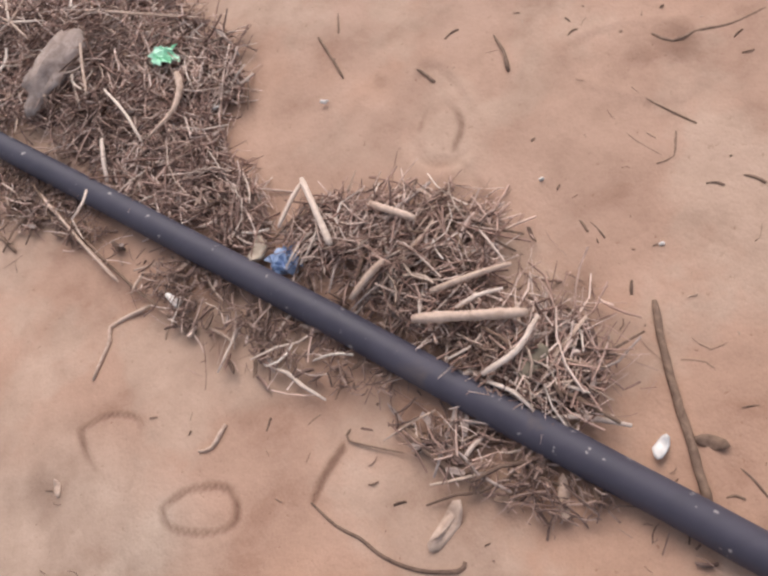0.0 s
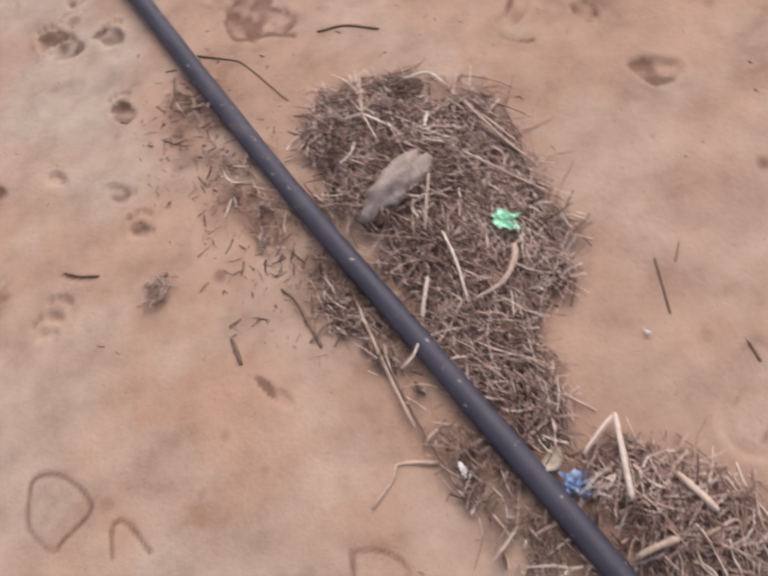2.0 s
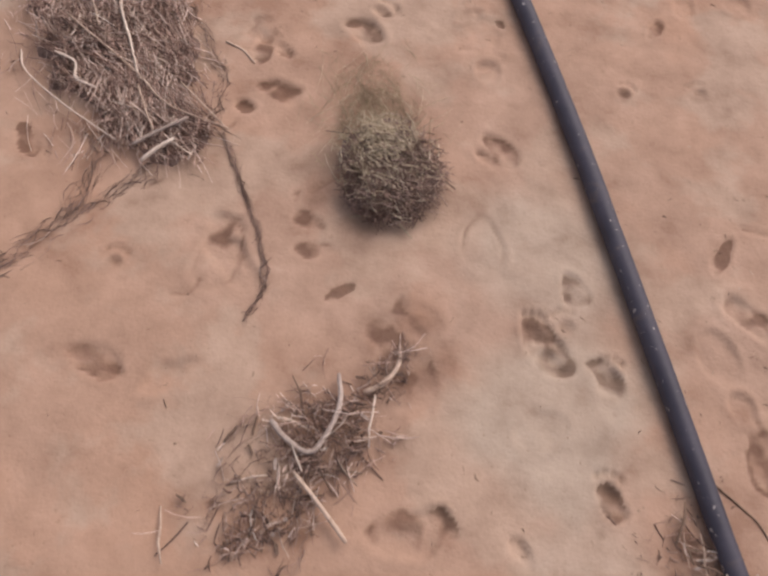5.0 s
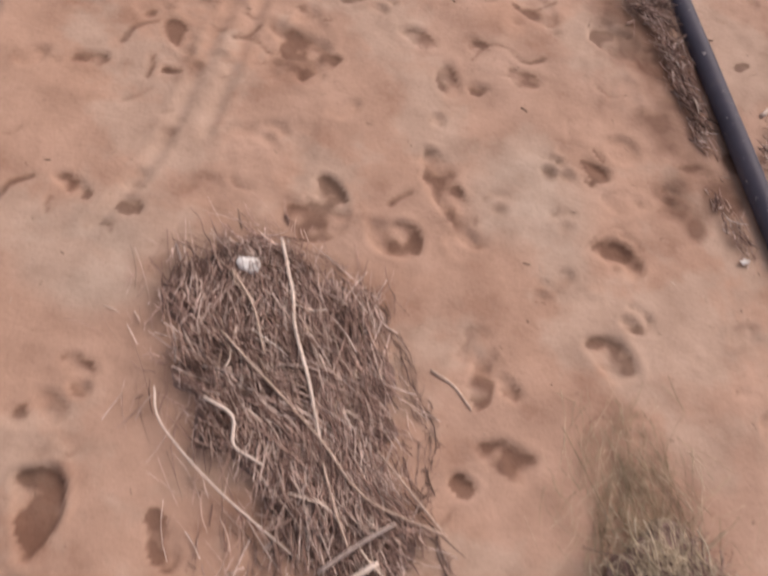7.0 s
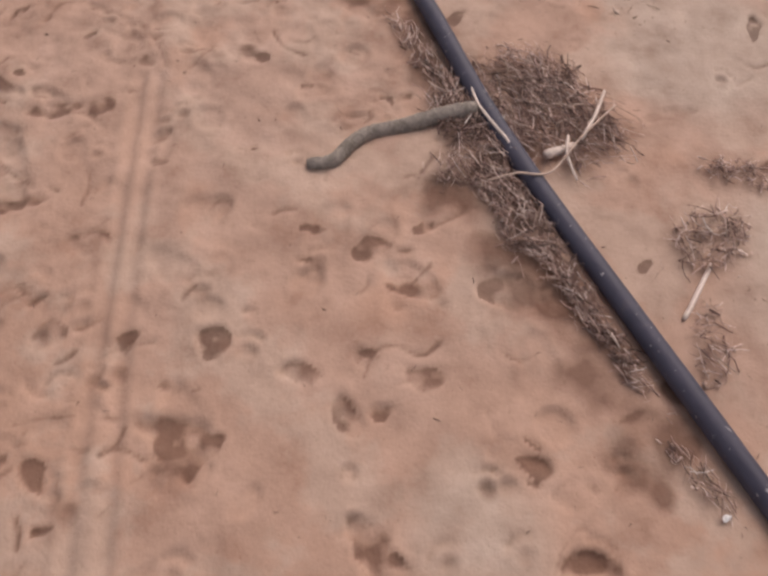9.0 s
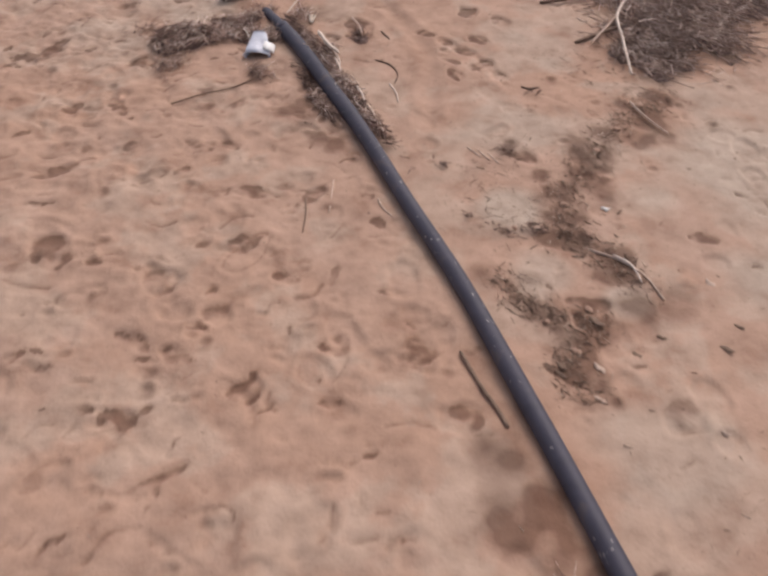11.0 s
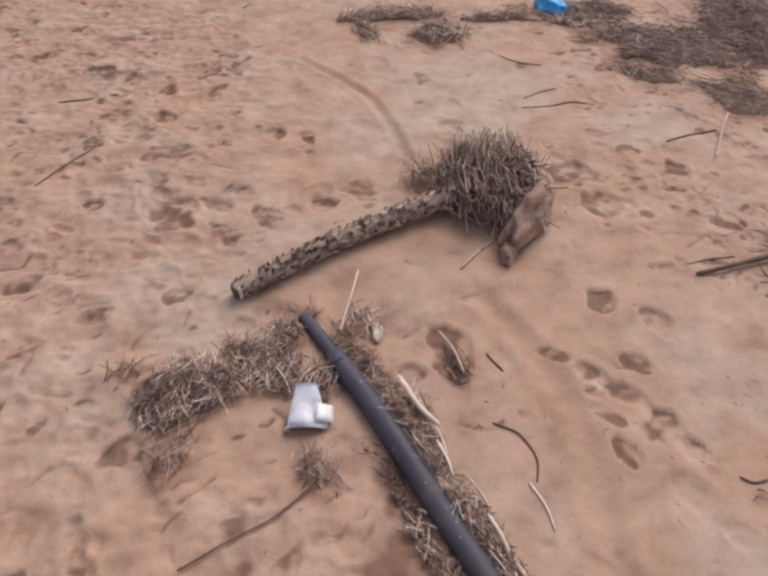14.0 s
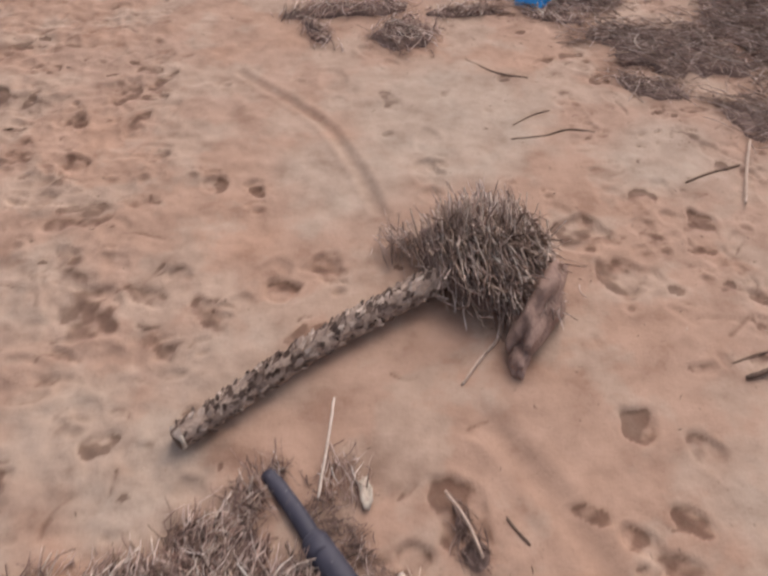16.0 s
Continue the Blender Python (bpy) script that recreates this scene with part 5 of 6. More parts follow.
trail("strand of dark rootlets joining the longer one", [(0.47, -2.67), (0.40, -2.77), (0.31, -2.86)], 0.026, 70, (0.03, 0.08), (0.0006, 0.0016), FIBRE, 73, 0.4)
trail("thin dark root trailing over the sand", [(0.62, -2.54), (0.71, -2.69), (0.78, -2.82), (0.815, -2.92), (0.80, -3.02)], 0.005, 110, (0.04, 0.09), (0.0008, 0.0018), FIBRE, 74, 0.15)
trail("faint line of rootlets beside the straw mat", [(0.29, -2.05), (0.44, -2.15), (0.55, -2.32), (0.58, -2.47), (0.56, -2.54)], 0.022, 130, (0.03, 0.09), (0.0006, 0.0015), FIBRE, 75, 0.4)
stick("short pale twig lying on the sand", [(0.54, -2.215), (0.59, -2.235), (0.635, -2.275)], 0.0038, 0.003, REED, 0, "twig", seed=51)


def grass_clump():
    """An uprooted grass tuft: a dark ball of roots, worn blades matted over it and a thin fan of blades on the sand."""
    x, y = 1.045, -2.555
    z = ground_z(x, y)
    ball = lump("grass_clump", "uprooted clump of faded green grass with dark roots", (x, y, z + 0.012), (0.120, 0.140, 0.046), HUMUS, 0.25, 0.32, 14, "grass clump", 4, 3.0)
    r = random.Random(81)
    for nm, mat, n, ln, rad, spread, seed, lab in (("grass_tuft", GRASS, 620, (0.05, 0.17), (0.00035, 0.0010), 0.85, 82, "thin fan of faded yellow-green blades"),
                                                   ("grass_mat", DRY_GRASS, 620, (0.03, 0.11), (0.0006, 0.0020), 1.1, 84, "worn grey-green blades"),
                                                   ("root_mat", FIBRE, 1500, (0.02, 0.09), (0.0006, 0.0020), 3.1, 83, "dark matted rootlets")):
        pts = []
        while len(pts) < n:
            if nm == "grass_tuft":
                px, py = r.gauss(-0.020, 0.065), r.gauss(0.185, 0.090)
                pts.append((px, py, -0.008 + 0.030 * math.exp(-max(0.0, py - 0.06) / 0.10) * r.random()))
                continue
            if nm == "grass_mat":
                px, py = r.gauss(-0.010, 0.060), r.gauss(0.025, 0.080)
            else:
                px, py = r.gauss(0.015, 0.068), r.gauss(-0.050, 0.070)
                if px < 0.03 and py > -0.05 and r.random() < 0.6:
                    continue
            d = (px / 0.15) ** 2 + (py / 0.17) ** 2
            if d < 1:
                pts.append((px, py, 0.066 * (1 - d) ** 0.5 - 0.006))
        v, f = straws(pts, ln, rad, 1.75, spread, 0.010, seed, 0.12, 0.22)
        tagged(quad_mesh(nm, v, f, mat, ball), lab, kind="stuff")
    return ball


grass_clump()

# ---- where the branch meets the pipe ----
straw_mat("brown straw washed under and around the pipe",
          [(0.84, -0.66, 0.20, 0.12, -1.0, 0.024), (1.06, -0.72, 0.20, 0.17, -0.7, 0.022), (0.90, -1.02, 0.22, 0.07, -1.15, 0.016), (1.00, -0.52, 0.16, 0.09, -0.3, 0.014)],
          8200, (0.02, 0.11), (0.00056, 0.00200), -0.95, 0.9, 101, bed=False, edge=0.85, pale=0.015, pieces=(45, 50))
straw_mat("dark wet rootlets packed beside the pipe",
          [(0.82, -0.72, 0.20, 0.10, -1.1, 0.020), (1.05, -0.70, 0.18, 0.13, -0.7, 0.016), (0.92, -1.06, 0.22, 0.06, -1.15, 0.014), (1.03, -1.32, 0.20, 0.035, -1.15, 0.008)],
          6800, (0.006, 0.06), (0.0006, 0.0021), -0.95, 1.3, 104, mat=FIBRE, bed=False, edge=0.85)
straw_mat("thin straw crumbs along the pipe", [(1.06, -1.40, 0.20, 0.035, -1.15, 0.006), (1.16, -1.68, 0.12, 0.03, -1.1, 0.006), (0.70, -0.38, 0.16, 0.05, -1.2, 0.008), (0.98, -1.22, 0.22, 0.045, -1.1, 0.01), (0.80, -0.86, 0.12, 0.08, -0.9, 0.008)],
          8600, (0.01, 0.07), (0.00056, 0.00203), -1.0, 0.9, 102, bed=False, edge=0.8, pale=0.012)
stick("crooked grey branch lying with its end under straw", [(0.375, -0.80), (0.44, -0.795), (0.49, -0.745), (0.54, -0.71), (0.64, -0.69), (0.76, -0.665), (0.84, -0.66)], 0.019, 0.026, BRANCH, -0.004, "branch", 12, 0.16, seed=61)
stick("pale splintered wood beside the pipe", [(0.99, -0.83), (1.08, -0.80)], 0.016, 0.010, BLEACHED, 0.0, "driftwood", 9, 0.3, seed=62)
stick("pale bent reed beside the pipe", [(1.09, -0.80), (1.15, -0.71), (1.195, -0.625)], 0.006, 0.005, BLEACHED, 0.010, "reed", seed=63)
stick("thin pale straw lying over the pipe", [(0.82, -0.925), (0.90, -0.905), (0.985, -0.905), (1.08, -0.81), (1.20, -0.70)], 0.0035, 0.003, REED, 0.022, "straw", seed=64)
stick("long pale straw leaning on the pipe", [(0.83, -0.55), (0.84, -0.66), (0.90, -0.80)], 0.004, 0.005, BLEACHED, 0.012, "straw", seed=65)
stick("pale reed lying beside the pipe", [(1.06, -0.78), (1.045, -0.84), (1.055, -0.92)], 0.005, 0.004, BLEACHED, 0.008, "reed", seed=66)
stick("pale stick lying beside damp litter", [(1.23, -1.315), (1.28, -1.25), (1.335, -1.175)], 0.008, 0.006, BLEACHED, 0.0, "stick", 9, seed=67)
straw_mat("dark damp litter patch beside the pipe", [(1.35, -1.10, 0.13, 0.10, 0.9, 0.008), (1.27, -1.40, 0.12, 0.05, 1.3, 0.006), (1.52, -0.93, 0.14, 0.05, -0.3, 0.006)], 7000, (0.01, 0.08), (0.00056, 0.00218), 0.7, 1.4, 103, bed=False, edge=0.8, pale=0.012)
chip("shell_fragment", "small white shell fragment beside the pipe", 1.19, -1.765, (0.022, 0.014, 0.006), SHELL, 0.4, 95, "shell", 0.004)
lump("mossy_stone", "flat dark mossy stone lying on pale silt", (1.535, 0.385, ground_z(1.53, 0.38) + 0.001), (0.080, 0.095, 0.011), MOSS, 0.2, 0.40, 17, "stone", 4)
stick("dark stick lying beside the pipe", [(0.48, 0.365), (0.525, 0.24), (0.55, 0.19), (0.575, 0.12)], 0.005, 0.007, TWIG, 0.0, "stick", 9, 0.25, seed=68)

# ---- drift line on the water side ----
trail("broken line of damp plant crumbs on sand", [(1.40, 1.66), (1.22, 1.52), (1.02, 1.25), (0.90, 1.07), (0.86, 0.82), (0.99, 0.72), (1.04, 0.58)], 0.08, 2400, (0.005, 0.032), (0.0005, 0.0017), CRUMB, 111, 1.3)
trail("broken line of dark plant crumbs beside the pipe", [(0.63, 0.66), (0.71, 0.51), (0.86, 0.46), (0.74, 0.31), (0.82, 0.20)], 0.06, 1300, (0.005, 0.030), (0.0005, 0.0017), CRUMB, 211, 1.3)
trail("thin scatter of plant crumbs on sand", [(1.10, -0.20), (1.22, -0.10), (1.30, 0.02), (1.38, -0.30)], 0.10, 300, (0.006, 0.045), (0.0005, 0.0015), CRUMB, 311, 1.4)
trail("thin scatter of plant crumbs near the pipe", [(0.80, 1.35), (0.66, 1.15), (0.62, 0.95), (0.75, 0.80)], 0.14, 260, (0.005, 0.04), (0.0005, 0.0015), CRUMB, 411, 1.4)
trail("thin scatter of plant crumbs by the drift heap", [(1.00, 2.05), (1.15, 1.85), (1.30, 1.75), (1.45, 1.55)], 0.18, 300, (0.005, 0.04), (0.0005, 0.0015), CRUMB, 511, 1.4)
for k, (x, y, s) in enumerate(((0.88, 1.00, 0.022), (0.93, 0.84, 0.026), (0.86, 0.52, 0.024), (0.79, 0.36, 0.020), (0.73, 0.47, 0.018), (1.03, 0.64, 0.022), (1.05, 1.30, 0.026), (1.16, 1.44, 0.024), (0.96, 1.14, 0.018), (0.70, 0.88, 0.016), (0.79, 0.86, 0.020), (1.28, 1.60, 0.030))):
    lump("sand_clod", "crumbly damp sand clod on the litter line", (x, y, ground_z(x, y) + s * 0.15), (s * 0.6, s * 0.42, s * 0.24), SAND, k * 0.9, 0.8, 60 + k, "sand clod", 3, 6.0)
straw_mat("large dark brown drift heap of matted straw and roots",
          [(1.66, 2.36, 0.36, 0.42, -0.3, 0.10), (1.45, 2.02, 0.20, 0.22, 0.2, 0.05), (1.95, 2.60, 0.4, 0.35, 0.0, 0.1)],
          4785, (0.03, 0.20), (0.00070, 0.00273), -0.9, 1.1, 112, mat=GREY_STRAW, pale=0.08, pieces=(50, 40))
stick("forked pale branch sticking out of the drift heap", [(1.72, 2.84), (1.52, 2.56), (1.36, 2.30), (1.32, 2.05), (1.30, 1.80)], 0.008, 0.006, BLEACHED, 0.012, "branch", 9, 0.25, seed=71)
stick("pale side branch on the drift heap", [(1.36, 2.30), (1.29, 2.20), (1.20, 2.08)], 0.006, 0.005, REED, 0.008, "branch", 8, 0.2, seed=72)
stick("dark stick poking out of the drift heap", [(1.05, 2.515), (1.22, 2.545), (1.42, 2.59)], 0.008, 0.012, DARK_TWIG, 0.0, "stick", 9, 0.3, seed=73)
stick("dark broken stick beside the drift heap", [(1.14, 2.115), (1.24, 2.16), (1.36, 2.22)], 0.008, 0.010, TWIG, 0.0, "stick", 9, 0.3, seed=74)
stick("pale forked twig on the litter line", [(1.25, 1.62), (1.28, 1.52), (1.34, 1.40)], 0.005, 0.003, REED, 0.004, "twig", seed=75)
stick("bent brown root on the litter line", [(0.90, 0.79), (0.99, 0.72), (1.05, 0.65), (1.08, 0.55)], 0.0045, 0.0035, REED, 0.001, "root", 9, 0.25, seed=76)
for k, (x, y, a, s) in enumerate(((0.77, 0.87, 1.0, 0.05), (0.66, 0.86, 0.9, 0.05), (0.87, 0.47, -0.8, 0.08), (0.82, 0.20, -0.7, 0.07), (0.74, 0.31, -0.9, 0.05), (1.25, -0.05, 0.5, 0.06), (1.32, -0.28, -1.2, 0.05),
                                  (0.71, -0.02, -0.8, 0.03), (1.20, 0.37, -0.9, 0.07), (1.10, 0.10, -0.9, 0.05), (0.95, 0.35, -0.7, 0.05), (1.05, 0.95, 0.8, 0.05), (0.842, 0.302, -0.9, 0.06), (0.736, 0.287, -0.8, 0.06), (0.769, 0.231, -0.7, 0.07), (0.85, 0.062, -0.4, 0.03), (1.034, 0.411, -0.6, 0.045), (1.263, 0.447, -0.8, 0.05), (1.237, 0.618, -0.9, 0.07))):
    chip("bark_chip", "brown wet bark chip on the litter line", x, y, (s * 0.62, s * (0.17 if k % 2 else 0.26), 0.005), TWIG if k % 3 else REED, a, 120 + k, "bark", 0.0, 0.3)

for k, (x, y, q) in enumerate(((0.74, 1.29, 0.050), (0.655, 0.855, 0.035), (0.765, 0.865, 0.042), (0.50, 1.22, 0.030), (0.89, 1.695, 0.030), (0.56, 0.93, 0.022))):
    straw_mat("small dark tuft of wet rootlets on sand", [(x, y, q, q * 0.55, -0.7 + 0.2 * k, 0.012)], 12000, (0.008, 0.05), (0.0006, 0.0022), -0.7, 1.2, 600 + k, mat=FIBRE, bed=False, edge=0.85)
stick("pale curved straw on the litter line", [(0.976, 0.737), (1.018, 0.693), (1.032, 0.61)], 0.004, 0.003, BLEACHED, 0.004, "straw", seed=77)
chip("shell_fragment", "white broken shell fragment on the litter line", 1.01, 0.97, (0.03, 0.016, 0.006), SHELL, -0.6, 97, "shell", 0.004)
stick("dark curved twig lying in a footprint", [(0.851, 1.755), (0.877, 1.735), (0.922, 1.742)], 0.004, 0.004, DARK_TWIG, 0, "twig", seed=78)

# ---- end of the pipe: straw band, cup, palm trunk ----
straw_mat("band of dark straw lying up to the pipe end",
          [(-0.53, 2.17, 0.17, 0.10, 0.1, 0.040), (-0.36, 2.25, 0.12, 0.12, 0.3, 0.032), (-0.22, 2.16, 0.14, 0.045, 0.1, 0.022), (-0.62, 2.10, 0.08, 0.07, 0.2, 0.028), (-0.28, 2.36, 0.07, 0.05, 0.3, 0.015)],
          10500, (0.02, 0.12), (0.00063, 0.00225), 1.3, 0.85, 131, pale=0.06, pieces=(60, 50))
straw_mat("loose straw and rootlets round the pipe end",
          [(-0.24, 2.42, 0.06, 0.05, 0.4, 0.010), (-0.05, 2.37, 0.08, 0.07, 0.5, 0.006), (-0.70, 2.26, 0.09, 0.025, 0.2, 0.010), (-0.58, 1.95, 0.05, 0.10, -0.2, 0.010), (-0.19, 1.87, 0.09, 0.06, -0.7, 0.012)],
          6670, (0.02, 0.12), (0.00056, 0.00203), 1.3, 0.9, 132, bed=False, edge=0.75)
straw_mat("straw packed along the side of the pipe",
          [(0.025, 2.00, 0.20, 0.026, -1.15, 0.062), (0.137, 1.73, 0.20, 0.026, -1.15, 0.060), (0.255, 1.45, 0.18, 0.022, -1.15, 0.045), (0.052, 1.63, 0.12, 0.022, -1.15, 0.004), (0.07, 2.06, 0.07, 0.03, -1.15, 0.02)],
          15950, (0.02, 0.10), (0.00056, 0.00210), -1.15, 0.9, 133, bed=False, edge=0.8, pale=0.04, pieces=(40, 40))
straw_mat("dark wet rootlets caught along the end of the pipe",
          [(0.05, 1.99, 0.22, 0.040, -1.15, 0.050), (0.165, 1.71, 0.22, 0.038, -1.15, 0.046), (0.285, 1.42, 0.20, 0.030, -1.15, 0.034), (-0.005, 1.80, 0.18, 0.028, -1.15, 0.010), (-0.10, 2.28, 0.10, 0.05, -1.15, 0.016), (0.10, 1.57, 0.14, 0.03, -1.15, 0.008)],
          13000, (0.006, 0.06), (0.0006, 0.0022), -1.15, 1.2, 135, mat=FIBRE, bed=False, edge=0.85)
stick("pale split reed lying along the pipe", [(0.030, 2.115), (0.075, 2.01), (0.118, 1.945)], 0.009, 0.007, BLEACHED, 0.020, "reed", 9, 0.2, seed=81)
stick("upright thin straw beside the pipe end", [(-0.05, 2.59), (-0.085, 2.45), (-0.12, 2.32)], 0.0038, 0.004, BLEACHED, 0.016, "straw", seed=82)
for k, (p, q, w) in enumerate((((0.073, 2.06), (0.10, 1.98), 0.004), ((0.105, 1.90), (0.130, 1.79), 0.005), ((0.165, 1.81), (0.205, 1.70), 0.0035), ((0.195, 1.68), (0.225, 1.585), 0.005), ((0.235, 1.56), (0.262, 1.47), 0.006), ((0.10, 2.0), (0.128, 1.86), 0.003))):
    stick("pale splintered reed lying along the pipe", [p, ((p[0] + q[0]) / 2 + 0.005, (p[1] + q[1]) / 2), q], w, w * 0.8, BLEACHED if k % 2 else REED, 0.012, "reed", 8, 0.25, group="reeds along the pipe", seed=140 + k)
stick("short pale reed on the open side of the pipe", [(0.034, 1.734), (0.065, 1.717), (0.095, 1.696)], 0.004, 0.003, BLEACHED, 0.006, "reed", seed=147)
stick("short pale reed on the open side of the pipe", [(0.02, 1.70), (0.05, 1.69), (0.085, 1.672)], 0.003, 0.003, REED, 0.006, "reed", seed=148)
chip("wood_chip", "oval pale cut wood chip on the sand", -0.01, 2.335, (0.035, 0.085, 0.010), CUTWOOD, -0.1, 141, "wood chip", 0.006, 0.2)
straw_mat("small dark root tuft standing in sand", [(0.21, 2.155, 0.030, 0.042, -0.3, 0.014), (0.19, 2.21, 0.018, 0.06, -0.2, 0.008)], 11000, (0.03, 0.10), (0.00070, 0.00234), 1.7, 0.7, 134, mat=FIBRE)
stick("brown bent straw on the root tuft", [(0.17, 2.30), (0.20, 2.22), (0.215, 2.13)], 0.004, 0.004, REED, 0.016, "straw", seed=83)
stick("short dark twig lying on the sand", [(0.30, 2.225), (0.315, 2.19), (0.333, 2.155)], 0.004, 0.004, DARK_TWIG, 0, "twig", seed=84)
stick("pale straw lying on the sand", [(0.325, 1.79), (0.35, 1.72), (0.355, 1.655)], 0.004, 0.003, BLEACHED, 0.0, "straw", seed=85)
stick("thin dark root lying in the sand", [(0.27, 1.98), (0.33, 1.94), (0.36, 1.86), (0.345, 1.79)], 0.003, 0.003, DARK_TWIG, 0.0, "root", seed=86)
stick("pale straw lying on the sand", [(0.12, 1.145), (0.115, 1.06), (0.11, 0.97)], 0.003, 0.003, REED, 0.0, "straw", seed=87)
stick("dark straw lying on the sand", [(0.03, 1.05), (0.035, 0.96), (0.03, 0.87)], 0.004, 0.003, TWIG, 0.0, "straw", seed=88)
stick("pale straw lying on the sand", [(0.27, 1.04), (0.285, 0.99), (0.315, 0.945)], 0.004, 0.003, REED, 0.0, "straw", seed=89)
stick("dark root line lying in the sand", [(-0.52, 1.63), (-0.40, 1.695), (-0.30, 1.75), (-0.20, 1.84)], 0.0035, 0.0035, TWIG, 0.004, "root", seed=90)
for k in range(3):
    stick("short pale straw lying on the sand", [(0.595 + 0.035 * k, 1.34 - 0.02 * k), (0.635 + 0.03 * k, 1.28 - 0.025 * k)], 0.003, 0.003, REED, 0.0, "straw", group="short straws beside the pipe", seed=92 + k)


def cup():
    """A squashed white plastic cup lying on its side with a torn flap."""
    x, y = -0.225, 2.055
    z = top_z(x, y)
    holder = new("plastic_cup")
    holder.matrix_world = pose(x, y, z + 0.026, 17, 0, -4)
    n, rows, verts, faces = 28, 9, [], []
    for shell in (0, 1):
        for i in range(rows):
            t = i / (rows - 1)
            for k in range(n):
                g = 2 * math.pi * k / n
                q = (0.026 + 0.026 * t) * (1 + 0.12 * math.sin(3 * g + 2 * t)) - 0.0022 * shell
                verts.append((q * math.cos(g) * 1.08, 0.062 - 0.125 * t, q * math.sin(g) * (0.62 - 0.22 * t) + 0.004 * math.sin(7 * t + g)))
    for shell in (0, 1):
        o = shell * rows * n
        for i in range(rows - 1):
            for k in range(n):
                q = [o + i * n + k, o + i * n + (k + 1) % n, o + (i + 1) * n + (k + 1) % n, o + (i + 1) * n + k]
                faces.append(tuple(q if shell == 0 else q[::-1]))
    for k in range(n):
        a = (rows - 1) * n + k
        b = (rows - 1) * n + (k + 1) % n
        faces.append((a, b, b + rows * n, a + rows * n))
    faces.append(tuple(range(n)))
    body = mesh_object("body", verts, faces, WHITE, parent=holder)
    v, f = tube([Vector((0.054 * math.cos(g), -0.063, 0.0215 * math.sin(g))) for g in [2 * math.pi * k / 40 for k in range(41)]], lambda t: 0.0028, 6)
    mesh_object("rim", v, f, WHITE, parent=body)
    flap_v, flap_f = [], []
    for s in (0, 1):
        for i in range(6):
            for j in range(6):
                u, w = i / 5, j / 5
                flap_v.append((0.030 + 0.044 * u, -0.050 + 0.050 * w, 0.026 - 0.024 * u * u + 0.004 * math.sin(5 * w) - 0.002 * s))
    for s in (0, 1):
        for i in range(5):
            for j in range(5):
                q = [s * 36 + i * 6 + j, s * 36 + (i + 1) * 6 + j, s * 36 + (i + 1) * 6 + j + 1, s * 36 + i * 6 + j + 1]
                flap_f.append(tuple(q if s == 0 else q[::-1]))
    ring = [i * 6 for i in range(6)] + [30 + j for j in range(1, 6)] + [i * 6 + 5 for i in range(4, -1, -1)] + [j for j in range(4, 0, -1)]
    for k in range(len(ring)):
        a, b = ring[k], ring[(k + 1) % len(ring)]
        flap_f.append((a, a + 36, b + 36, b))
    tagged(mesh_object("flap", flap_v, flap_f, SHELL, parent=holder), "bright bent torn flap")
    tagged(holder, "dented white plastic cup lying on straw", "plastic cup")


cup()


